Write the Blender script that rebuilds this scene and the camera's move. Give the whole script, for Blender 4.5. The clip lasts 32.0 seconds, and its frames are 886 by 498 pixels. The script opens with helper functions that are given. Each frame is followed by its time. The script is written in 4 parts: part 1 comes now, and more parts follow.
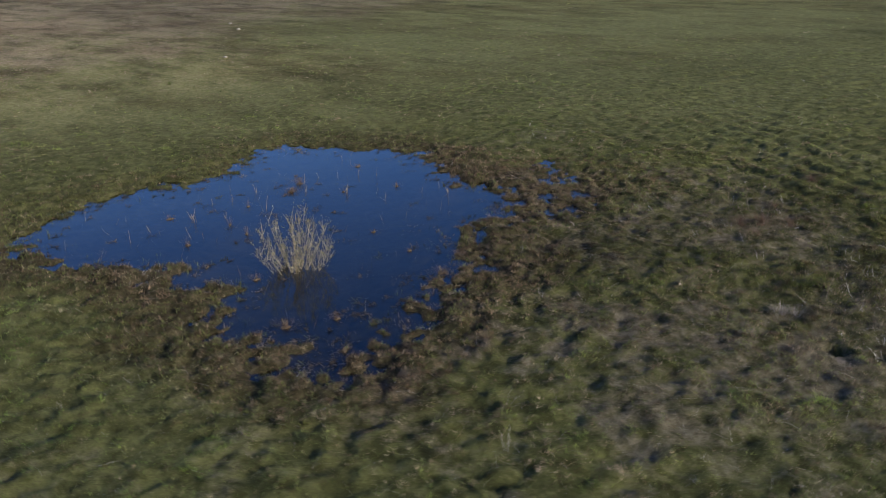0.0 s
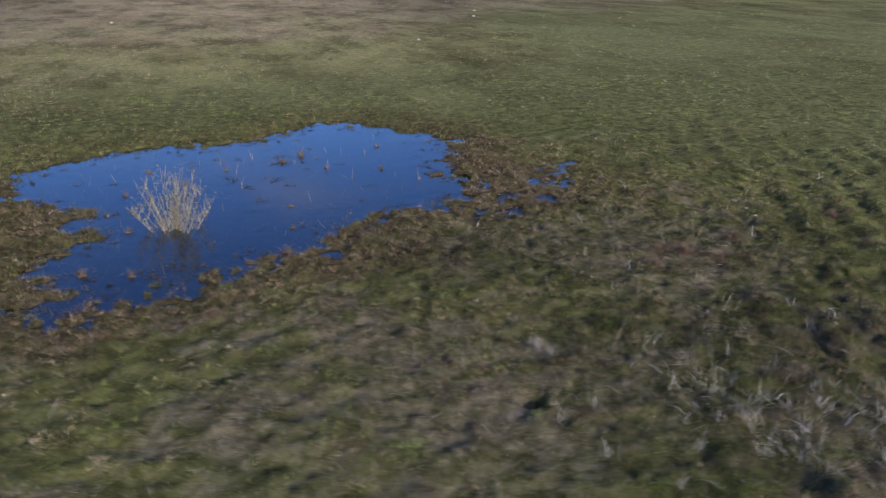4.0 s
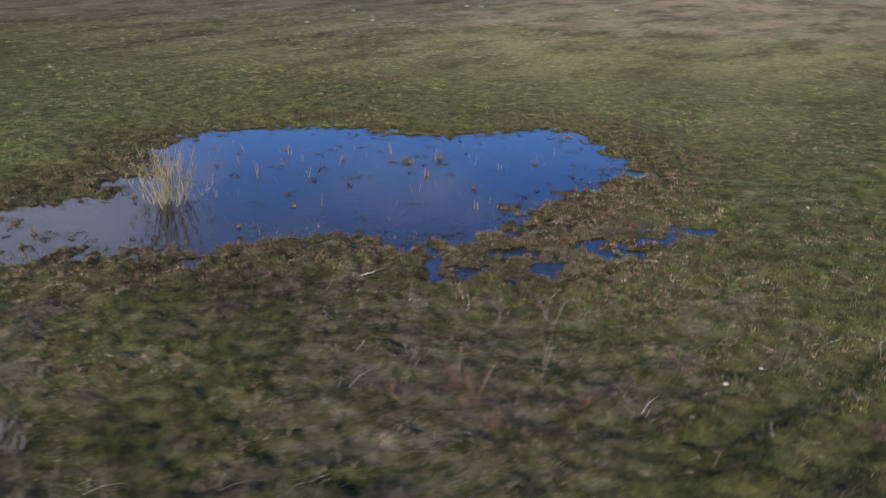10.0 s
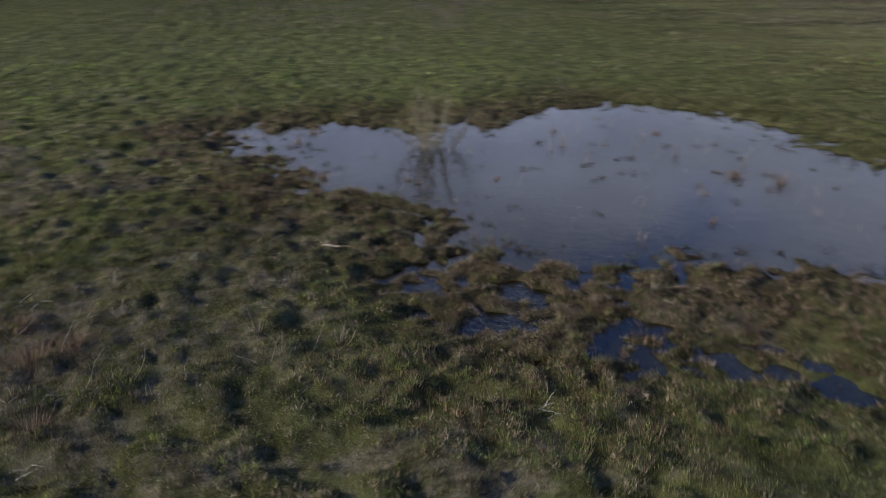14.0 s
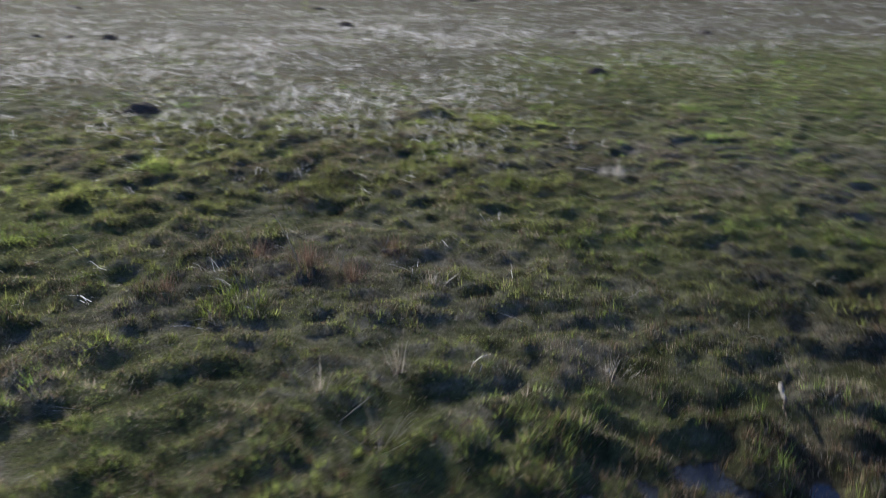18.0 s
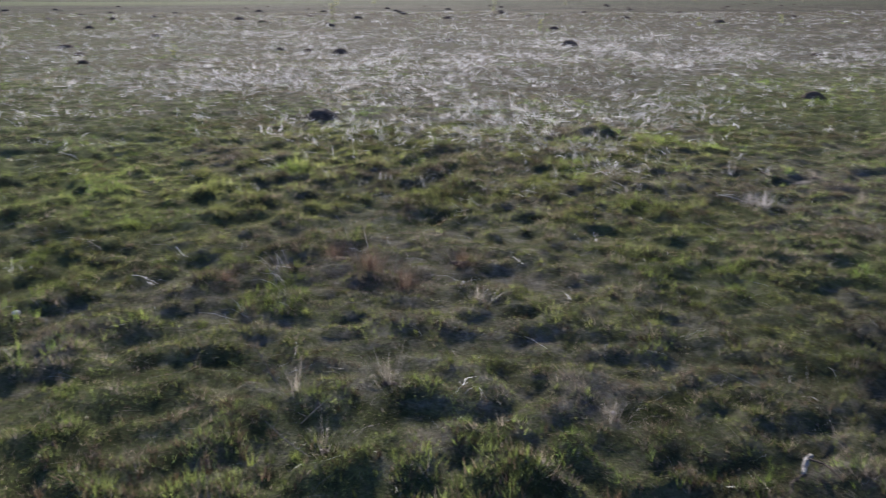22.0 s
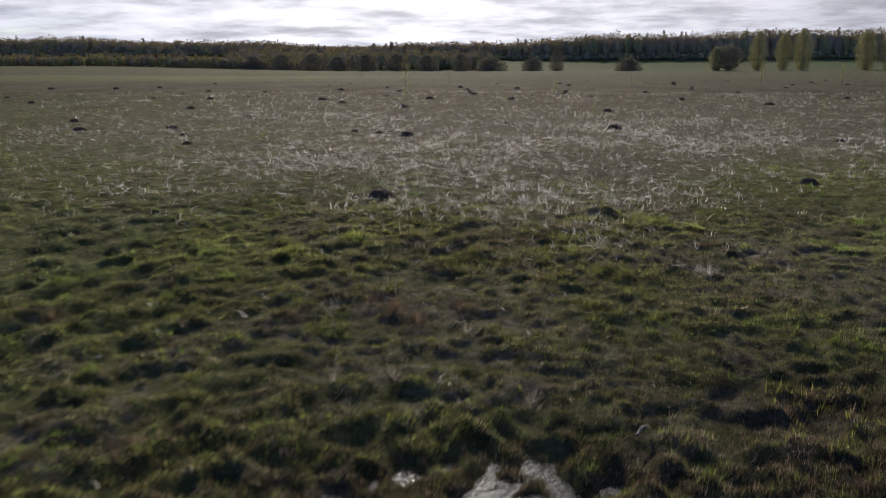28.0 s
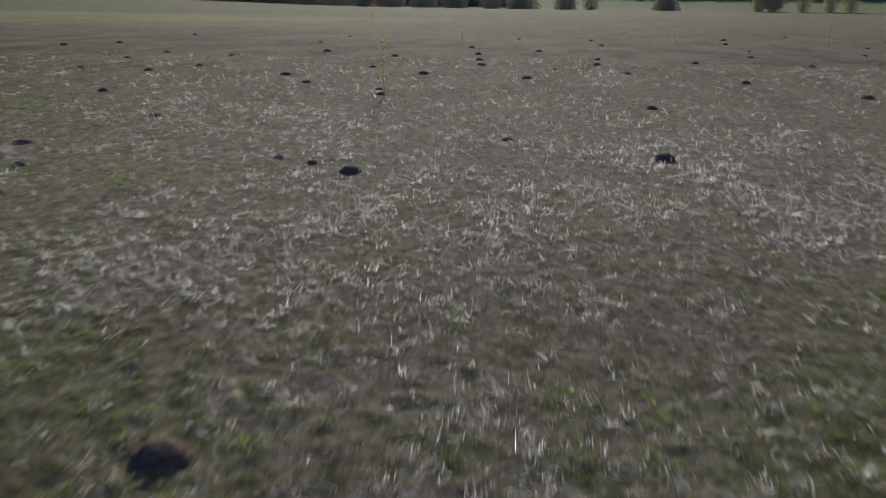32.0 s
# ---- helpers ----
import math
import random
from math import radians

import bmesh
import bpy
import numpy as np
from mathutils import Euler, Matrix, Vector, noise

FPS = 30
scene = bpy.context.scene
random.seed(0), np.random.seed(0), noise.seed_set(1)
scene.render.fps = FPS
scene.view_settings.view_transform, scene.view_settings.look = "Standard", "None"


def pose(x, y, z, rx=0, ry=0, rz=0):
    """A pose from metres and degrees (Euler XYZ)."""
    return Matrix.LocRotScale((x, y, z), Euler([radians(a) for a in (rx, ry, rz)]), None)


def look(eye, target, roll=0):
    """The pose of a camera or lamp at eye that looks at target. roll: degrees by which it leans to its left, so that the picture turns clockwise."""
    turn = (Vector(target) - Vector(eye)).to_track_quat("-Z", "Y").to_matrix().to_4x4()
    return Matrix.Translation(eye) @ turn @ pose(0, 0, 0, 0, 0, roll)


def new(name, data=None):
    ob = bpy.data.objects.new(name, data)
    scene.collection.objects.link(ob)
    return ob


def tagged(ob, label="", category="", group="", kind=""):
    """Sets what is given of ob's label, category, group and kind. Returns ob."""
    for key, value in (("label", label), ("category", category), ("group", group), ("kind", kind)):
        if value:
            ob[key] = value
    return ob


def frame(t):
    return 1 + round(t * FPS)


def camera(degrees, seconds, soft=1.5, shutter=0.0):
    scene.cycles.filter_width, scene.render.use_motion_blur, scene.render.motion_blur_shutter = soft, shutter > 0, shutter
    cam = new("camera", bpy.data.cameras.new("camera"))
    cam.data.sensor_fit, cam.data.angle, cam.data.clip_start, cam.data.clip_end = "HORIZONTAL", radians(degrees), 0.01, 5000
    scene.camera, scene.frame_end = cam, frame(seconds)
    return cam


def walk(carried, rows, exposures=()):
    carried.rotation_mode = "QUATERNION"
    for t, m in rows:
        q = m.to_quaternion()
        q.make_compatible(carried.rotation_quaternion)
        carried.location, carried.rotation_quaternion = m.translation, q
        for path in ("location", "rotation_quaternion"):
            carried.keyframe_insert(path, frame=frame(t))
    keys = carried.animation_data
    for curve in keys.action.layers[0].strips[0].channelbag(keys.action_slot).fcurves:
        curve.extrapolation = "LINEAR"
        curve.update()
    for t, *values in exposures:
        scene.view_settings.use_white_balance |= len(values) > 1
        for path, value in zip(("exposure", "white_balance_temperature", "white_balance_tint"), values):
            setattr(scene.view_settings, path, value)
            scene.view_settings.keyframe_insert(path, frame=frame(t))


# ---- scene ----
cam = camera(54.5, 32.0, soft=1.05, shutter=0.9)
PATH = [
    (0, (-11.137, 7.658, 6.336), (-9.954, 9.127, 5.667), -0.6),
    (0.5, (-10.187, 7.012, 6.287), (-9.083, 8.54, 5.618), -0.6),
    (1, (-9.238, 6.474, 6.23), (-8.209, 8.053, 5.559), -0.6),
    (1.5, (-8.187, 5.971, 6.168), (-7.24, 7.599, 5.497), -0.4),
    (2, (-7.13, 5.521, 6.116), (-6.261, 7.192, 5.444), -0.4),
    (2.5, (-5.936, 5.086, 6.039), (-5.153, 6.798, 5.366), -0.3),
    (3, (-4.775, 4.711, 5.974), (-4.072, 6.458, 5.3), -0.1),
    (3.5, (-3.421, 4.351, 5.87), (-2.808, 6.132, 5.197), 0.0),
    (4, (-2.128, 4.074, 5.795), (-1.596, 5.881, 5.121), 0.2),
    (4.5, (-0.714, 3.76, 5.772), (-0.26, 5.587, 5.096), 0.3),
    (6.5, (4.269, 4.421, 5.521), (4.224, 6.3, 4.838), 0.2),
    (7, (5.246, 4.884, 5.492), (5.073, 6.755, 4.808), 0.1),
    (7.5, (6.216, 5.489, 5.483), (5.917, 7.344, 4.796), -0.0),
    (8, (7.048, 6.142, 5.471), (6.637, 7.975, 4.783), -0.1),
    (8.5, (7.902, 6.907, 5.429), (7.383, 8.713, 4.743), -0.0),
    (9, (8.779, 7.688, 5.397), (8.158, 9.461, 4.71), -0.0),
    (9.5, (9.831, 8.669, 5.34), (9.097, 10.398, 4.653), -0.1),
    (10, (10.83, 9.71, 5.272), (9.982, 11.387, 4.586), -0.1),
    (10.5, (11.868, 10.982, 5.176), (10.875, 12.577, 4.49), -0.1),
    (11, (12.76, 12.257, 5.06), (11.632, 13.76, 4.376), -0.2),
    (11.5, (13.629, 13.721, 4.914), (12.368, 15.115, 4.23), -0.2),
    (12, (14.329, 15.142, 4.746), (12.943, 16.412, 4.062), -0.1),
    (12.5, (14.966, 16.752, 4.566), (13.443, 17.852, 3.88), -0.1),
    (13, (15.334, 18.254, 4.409), (13.685, 19.153, 3.72), 0.0),
    (13.5, (15.424, 19.913, 4.289), (13.634, 20.472, 3.595), 0.1),
    (14, (15.215, 21.383, 4.146), (13.352, 21.592, 3.45), -0.1),
    (14.5, (14.789, 22.859, 4.034), (12.923, 22.691, 3.335), -0.4),
    (16.5, (10.493, 25.646, 3.001), (9.251, 24.235, 2.318), 0.8),
    (17, (9.444, 26.027, 2.988), (8.433, 24.442, 2.304), 0.7),
    (17.5, (8.265, 26.203, 2.993), (7.59, 24.449, 2.31), 0.8),
    (18, (7.149, 26.135, 2.987), (6.804, 24.278, 2.328), 0.6),
    (18.5, (5.972, 25.953, 2.989), (5.805, 24.061, 2.363), 0.4),
    (19, (5.423, 25.869, 2.951), (5.254, 23.973, 2.337), 0.4),
    (19.5, (5.324, 25.885, 2.893), (5.156, 23.989, 2.28), 0.4),
    (20, (5.386, 25.919, 2.846), (5.262, 24.02, 2.233), 0.3),
    (20.5, (5.408, 25.933, 2.825), (5.397, 24.03, 2.211), 0.3),
    (21, (5.374, 25.928, 2.811), (5.425, 24.025, 2.197), 0.2),
    (21.5, (5.341, 25.91, 2.813), (5.466, 24.01, 2.199), 0.2),
    (22, (5.312, 25.892, 2.812), (5.544, 24.003, 2.197), 0.0),
    (22.5, (5.308, 25.883, 2.805), (5.642, 24.002, 2.211), -0.1),
    (23, (5.3, 25.882, 2.811), (5.696, 24.005, 2.247), -0.1),
    (23.5, (5.298, 25.874, 2.803), (5.702, 23.988, 2.271), -0.1),
    (24, (5.292, 25.884, 2.792), (5.7, 23.992, 2.29), -0.1),
    (24.5, (5.293, 25.883, 2.765), (5.704, 23.984, 2.292), -0.1),
    (25, (5.246, 26.095, 2.781), (5.658, 24.194, 2.317), -0.2),
    (25.5, (5.124, 26.729, 2.863), (5.537, 24.828, 2.397), -0.1),
    (27.5, (4.141, 29.469, 3.472), (4.555, 27.568, 3.008), -0.1),
    (28, (3.917, 29.085, 3.636), (4.33, 27.184, 3.172), -0.1),
    (28.5, (3.789, 28.18, 3.719), (4.204, 26.279, 3.255), 0.1),
    (29, (3.668, 27.067, 3.748), (4.104, 25.171, 3.284), 0.1),
    (29.5, (3.66, 25.646, 3.85), (4.122, 23.755, 3.389), -0.0),
    (30, (3.775, 24.21, 4.018), (4.25, 22.323, 3.557), 0.0),
    (30.5, (3.93, 22.561, 4.315), (4.409, 20.676, 3.848), 0.1),
    (31, (4.173, 20.665, 4.587), (4.647, 18.795, 4.058), 0.3),
    (31.5, (4.449, 18.529, 4.822), (4.918, 16.676, 4.231), 0.3),
    (32, (4.825, 16.388, 5.085), (5.289, 14.539, 4.48), 0.7),
]
walk(cam, [(t, look(e, a, r)) for t, e, a, r in PATH],
     exposures=[(0, 0.28, 6700, 11), (4, 0.48, 6400, 15), (9, 0.5, 6420, 15), (11, 0.42, 6450, 15), (13, 0.18, 6450, 12), (14.5, 0.12, 6500, 11), (17, 0.42, 6000, 6), (20, 0.64, 5950, 12), (23.0, 0.66, 5950, 13),
                (24.2, 0.32, 6350, 10), (25, -0.12, 6600, 11), (28, -0.18, 6850, 11), (30.3, -0.22, 6720, 11), (31.0, -0.24, 6600, 12), (32.0, 0.3, 6350, 13)])

# ---- light: low sun over the woods, blue sky with broken cloud ----
SUN_EL, SUN_AZ = radians(20), radians(-76)
SUN_DIR = Vector((math.cos(SUN_AZ) * math.cos(SUN_EL), math.sin(SUN_AZ) * math.cos(SUN_EL), math.sin(SUN_EL)))
lamp = bpy.data.lights.new("sun", "SUN")
lamp.energy, lamp.angle, lamp.color = 5.0, radians(0.6), (1.0, 0.91, 0.77)
sun = new("sun", lamp)
sun.matrix_world = look(SUN_DIR * 200, (0, 0, 0))


class Nodes:
    """Short-hand for a node tree."""

    def __init__(self, tree):
        self.tree = tree
        tree.nodes.clear()

    def add(self, kind, ins=None, **props):
        n = self.tree.nodes.new(kind)
        for k, v in props.items():
            setattr(n, k, v)
        for k, v in (ins or {}).items():
            sock = n.inputs[k]
            if isinstance(v, bpy.types.NodeSocket):
                self.tree.links.new(v, sock)
            else:
                sock.default_value = v
        return n

    def maths(self, op, a, b=0.0, clamp=False):
        return self.add("ShaderNodeMath", {0: a, 1: b}, operation=op, use_clamp=clamp).outputs[0]

    def mix(self, fac, a, b, blend="MIX"):
        n = self.add("ShaderNodeMix", {0: fac, 6: a, 7: b}, data_type="RGBA", blend_type=blend)
        return n.outputs[2]

    def step(self, x, lo, hi):
        n = self.add("ShaderNodeMapRange", {0: x, 1: lo, 2: hi, 3: 0.0, 4: 1.0}, interpolation_type="SMOOTHSTEP")
        return n.outputs[0]

    def noise(self, vec, scale, detail=3.0, rough=0.55):
        return self.add("ShaderNodeTexNoise", {"Vector": vec, "Scale": scale, "Detail": detail, "Roughness": rough}).outputs[0]


world = bpy.data.worlds.new("world")
scene.world = world
world.use_nodes = True
w = Nodes(world.node_tree)
sky = w.add("ShaderNodeTexSky", sky_type="NISHITA", sun_disc=False, sun_elevation=SUN_EL, sun_rotation=radians(166),
            air_density=1.0, dust_density=0.6, ozone_density=4.0)
blue = w.mix(1.0, sky.outputs[0], (0.58, 0.80, 1.27, 1), "MULTIPLY")
way = w.add("ShaderNodeTexCoord").outputs["Generated"]
sep = w.add("ShaderNodeSeparateXYZ", {0: way})
lift = w.maths("ADD", w.maths("MAXIMUM", sep.outputs[2], 0.0), 0.13)
flat = w.add("ShaderNodeCombineXYZ", {0: w.maths("DIVIDE", sep.outputs[0], lift), 1: w.maths("DIVIDE", sep.outputs[1], lift), 2: 0.0}).outputs[0]
puff = w.noise(flat, 0.60, 7.0, 0.58)
# broken cloud: a bank round the sun, another to the west, thin between
def lobe(direction, power):
    d_ = w.add("ShaderNodeVectorMath", {0: way, 1: direction}, operation="DOT_PRODUCT").outputs["Value"]
    return w.maths("POWER", w.maths("MAXIMUM", d_, 0.0), power)


low_sky = w.maths("SUBTRACT", 1.0, w.step(sep.outputs[2], 0.27, 0.42))
west = w.maths("MAXIMUM", w.maths("MULTIPLY", lobe((-0.87, 0.49, 0.0), 4.5), 0.8), w.maths("MULTIPLY", lobe((-0.995, 0.03, 0.1), 9.0), 1.4))
bias = w.maths("ADD", w.maths("MULTIPLY", w.maths("MULTIPLY", west, 0.33), low_sky), w.maths("MULTIPLY", lobe((0.30, -0.92, 0.25), 5.0), 0.42))
dull = lobe((-0.36, -0.93, 0.07), 16.0)
bias = w.maths("ADD", bias, w.maths("MULTIPLY", dull, 0.35))
cover = w.maths("MULTIPLY", w.step(w.maths("ADD", puff, bias), 0.54, 0.80), w.maths("SUBTRACT", 1.0, w.maths("MULTIPLY", west, 0.2)))
glow = lobe(tuple(SUN_DIR), 8.0)
grey = w.noise(flat, 1.5, 6.0, 0.6)
body = w.maths("ADD", w.maths("MULTIPLY", w.step(grey, 0.25, 0.72), 2.9), w.maths("SUBTRACT", 3.9, w.maths("MULTIPLY", dull, 1.7)))
sunlit = w.maths("MULTIPLY", glow, w.maths("ADD", w.maths("MULTIPLY", w.step(grey, 0.30, 0.62), 5.0), 1.8))
cloud = w.add("ShaderNodeCombineXYZ", {0: w.maths("ADD", w.maths("MULTIPLY", body, 0.86), sunlit), 1: w.maths("ADD", w.maths("MULTIPLY", body, 0.92), sunlit),
                                       2: w.maths("ADD", w.maths("MULTIPLY", body, 1.15), sunlit)}).outputs[0]
air = w.mix(cover, blue, cloud)
# thin bright cloud close round the sun
halo = w.maths("MULTIPLY", lobe(tuple(SUN_DIR), 90.0), 60.0)
air = w.mix(1.0, air, w.add("ShaderNodeCombineXYZ", {0: halo, 1: w.maths("MULTIPLY", halo, 0.95), 2: w.maths("MULTIPLY", halo, 0.86)}).outputs[0], "ADD")
back = w.add("ShaderNodeBackground", {"Color": air, "Strength": 0.122})
w.tree.links.new(back.outputs[0], w.add("ShaderNodeOutputWorld").inputs[0])


# ---- materials ----
def material(name):
    m = bpy.data.materials.new(name)
    m.use_nodes = True
    return m, Nodes(m.node_tree)


def finish(n, shader, bump=None):
    n.tree.links.new(shader, n.add("ShaderNodeOutputMaterial").inputs[0])


def grass_ground():
    m, n = material("meadow_ground")
    pos = n.add("ShaderNodeNewGeometry").outputs["Position"]
    dry = n.add("ShaderNodeAttribute", attribute_name="dry").outputs["Fac"]
    wet = n.add("ShaderNodeAttribute", attribute_name="wet").outputs["Fac"]
    big, mid, small, fine = (n.noise(pos, k, d, r) for k, d, r in ((0.22, 4, 0.6), (1.3, 5, 0.65), (6.0, 5, 0.7), (38.0, 4, 0.7)))
    sward = n.add("ShaderNodeAttribute", attribute_name="sward").outputs["Fac"]
    green = n.mix(n.step(mid, 0.35, 0.65), (0.060, 0.068, 0.025, 1), (0.120, 0.130, 0.046, 1))
    straw = n.mix(n.step(small, 0.35, 0.68), (0.082, 0.074, 0.050, 1), (0.185, 0.166, 0.120, 1))
    k = n.maths("ADD", n.maths("MULTIPLY", n.maths("SUBTRACT", mid, 0.5), 1.5), n.maths("MULTIPLY", n.maths("SUBTRACT", small, 0.5), 1.3))
    k = n.maths("ADD", k, n.maths("ADD", dry, n.maths("MULTIPLY", n.maths("SUBTRACT", big, 0.5), 0.9)))
    col = n.mix(n.step(k, 0.15, 0.85), green, straw)
    pale = n.add("ShaderNodeAttribute", attribute_name="pale").outputs["Fac"]
    sward_green = n.mix(n.step(small, 0.35, 0.65), (0.062, 0.068, 0.026, 1), (0.100, 0.108, 0.042, 1))
    sward_dry = n.mix(n.step(small, 0.35, 0.68), (0.058, 0.052, 0.031, 1), (0.108, 0.094, 0.058, 1))
    sward_green = n.mix(pale, sward_green, n.mix(n.step(small, 0.35, 0.65), (0.205, 0.205, 0.088, 1), (0.32, 0.305, 0.138, 1)))
    sward_dry = n.mix(pale, sward_dry, n.mix(n.step(small, 0.35, 0.68), (0.275, 0.215, 0.138, 1), (0.44, 0.35, 0.225, 1)))
    col = n.mix(sward, col, n.mix(n.step(k, 0.15, 0.95), sward_green, sward_dry))
    streak = n.noise(n.add("ShaderNodeMapping", {"Vector": pos, "Scale": (1.0, 0.45, 1.0), "Rotation": (0, 0, 0.3)}).outputs[0], 0.32, 7, 0.72)
    col = n.mix(n.maths("MULTIPLY", sward, n.step(streak, 0.58, 0.34)), col, n.mix(1.0, col, (0.42, 0.44, 0.40, 1), "MULTIPLY"))
    blotch = n.noise(n.add("ShaderNodeMapping", {"Vector": pos, "Scale": (1.0, 0.6, 1.0)}).outputs[0], 0.11, 6, 0.72)
    col = n.mix(n.maths("MULTIPLY", sward, n.step(blotch, 0.42, 0.62)), col, n.mix(1.0, col, (0.66, 0.62, 0.60, 1), "MULTIPLY"))
    fresh_ = n.add("ShaderNodeAttribute", attribute_name="fresh").outputs["Fac"]
    col = n.mix(n.maths("MULTIPLY", fresh_, 0.6), col, n.mix(n.step(n.maths("ADD", n.maths("MULTIPLY", small, 0.6), n.maths("MULTIPLY", mid, 0.4)), 0.36, 0.64), (0.110, 0.120, 0.050, 1), (0.205, 0.214, 0.098, 1)))
    rank = n.add("ShaderNodeAttribute", attribute_name="lush").outputs["Fac"]
    col = n.mix(n.maths("MULTIPLY", rank, 0.6), col, n.mix(n.step(small, 0.35, 0.65), (0.034, 0.040, 0.017, 1), (0.066, 0.075, 0.030, 1)))
    mud = n.mix(n.step(small, 0.4, 0.65), (0.030, 0.023, 0.017, 1), (0.095, 0.071, 0.048, 1))
    col = n.mix(n.maths("MULTIPLY", wet, 0.85), col, mud)
    col = n.mix(n.maths("MULTIPLY", n.step(fine, 0.55, 0.3), n.maths("SUBTRACT", 0.7, n.maths("MULTIPLY", sward, 0.45))), col, (0.042, 0.036, 0.024, 1))
    hair = n.noise(n.add("ShaderNodeMapping", {"Vector": pos, "Scale": (1.0, 1.0, 0.35)}).outputs[0], 85.0, 3, 0.7)
    col = n.mix(n.maths("MULTIPLY", n.step(hair, 0.52, 0.66), 0.6), col, n.mix(n.step(k, 0.2, 0.8), (0.16, 0.175, 0.07, 1), (0.28, 0.24, 0.19, 1)))
    field = n.add("ShaderNodeAttribute", attribute_name="field").outputs["Fac"]
    col = n.mix(field, col, n.mix(n.step(big, 0.35, 0.65), (0.055, 0.078, 0.03, 1), (0.075, 0.1, 0.04, 1)))
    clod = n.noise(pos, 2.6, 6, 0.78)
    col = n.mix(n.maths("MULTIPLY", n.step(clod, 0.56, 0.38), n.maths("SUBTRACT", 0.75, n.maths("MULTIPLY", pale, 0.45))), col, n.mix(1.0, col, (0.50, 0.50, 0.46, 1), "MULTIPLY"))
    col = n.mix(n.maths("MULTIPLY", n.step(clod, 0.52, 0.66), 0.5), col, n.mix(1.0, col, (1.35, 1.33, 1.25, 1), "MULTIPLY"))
    bump = n.add("ShaderNodeBump", {"Strength": 1.0, "Distance": 0.06, "Height": n.maths("ADD", n.maths("MULTIPLY", small, 0.7), n.maths("ADD", n.maths("MULTIPLY", fine, 0.6), n.maths("MULTIPLY", hair, 0.5)))})
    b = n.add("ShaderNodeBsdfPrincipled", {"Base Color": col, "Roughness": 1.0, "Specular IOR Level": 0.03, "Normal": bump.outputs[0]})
    finish(n, b.outputs[0])
    return m


def blade_mat(name, rough, through_light, gloss, through_tint=(0.99, 1.12, 0.78), face=1.0):
    m, n = material(name)
    tint = n.add("ShaderNodeAttribute", attribute_name="tint").outputs["Color"]
    pos = n.add("ShaderNodeNewGeometry").outputs["Position"]
    col = n.mix(n.step(n.noise(pos, 25.0, 2), 0.3, 0.7), n.mix(1.0, tint, (0.72, 0.72, 0.7, 1), "MULTIPLY"), tint)
    b = n.add("ShaderNodeBsdfPrincipled", {"Base Color": n.mix(1.0, col, (face, face, face, 1), "MULTIPLY"), "Roughness": rough, "Specular IOR Level": gloss})
    t = n.add("ShaderNodeBsdfTranslucent", {"Color": n.mix(1.0, col, (*through_tint, 1), "MULTIPLY")})
    finish(n, n.add("ShaderNodeMixShader", {0: through_light, 1: b.outputs[0], 2: t.outputs[0]}).outputs[0])
    return m


def plain(name, dark, light, scale, rough=0.9, bump=0.02, gloss=0.2):
    m, n = material(name)
    pos = n.add("ShaderNodeTexCoord").outputs["Object"]
    a, c = n.noise(pos, scale, 5, 0.65), n.noise(pos, scale * 6, 4, 0.6)
    col = n.mix(n.step(n.maths("ADD", n.maths("MULTIPLY", a, 0.65), n.maths("MULTIPLY", c, 0.35)), 0.36, 0.64), (*dark, 1), (*light, 1))
    bm_ = n.add("ShaderNodeBump", {"Strength": 0.8, "Distance": bump, "Height": n.maths("ADD", a, c)})
    b = n.add("ShaderNodeBsdfPrincipled", {"Base Color": col, "Roughness": rough, "Specular IOR Level": gloss, "Normal": bm_.outputs[0]})
    finish(n, b.outputs[0])
    return m


def water_mat():
    m, n = material("pond_water")
    pos = n.add("ShaderNodeNewGeometry").outputs["Position"]
    h = n.maths("ADD", n.noise(pos, 2.2, 3, 0.5), n.maths("MULTIPLY", n.noise(pos, 9.0, 2, 0.5), 0.25))
    off = n.add("ShaderNodeVectorMath", {0: pos, 1: (5.9, 22.4, -0.22)}, operation="DISTANCE").outputs["Value"]
    ruffle = n.maths("SUBTRACT", 1.0, n.step(off, 1.3, 2.3))
    wind = n.noise(n.add("ShaderNodeMapping", {"Vector": pos, "Scale": (1.0, 1.9, 1.0), "Rotation": (0, 0, 0.5)}).outputs[0], 11.0, 2, 0.5)
    h = n.maths("ADD", h, n.maths("MULTIPLY", wind, n.maths("ADD", n.maths("MULTIPLY", ruffle, 5.0), 0.12)))
    bump = n.add("ShaderNodeBump", {"Strength": 0.25, "Distance": 0.012, "Height": h})
    gloss = n.add("ShaderNodeBsdfGlossy", {"Color": (1, 1, 1, 1), "Roughness": 0.015, "Normal": bump.outputs[0]})
    clear = n.add("ShaderNodeBsdfTransparent", {"Color": (0.18, 0.19, 0.16, 1)})
    fres = n.add("ShaderNodeFresnel", {"IOR": 1.33, "Normal": bump.outputs[0]})
    finish(n, n.add("ShaderNodeMixShader", {0: fres.outputs[0], 1: clear.outputs[0], 2: gloss.outputs[0]}).outputs[0])
    return m


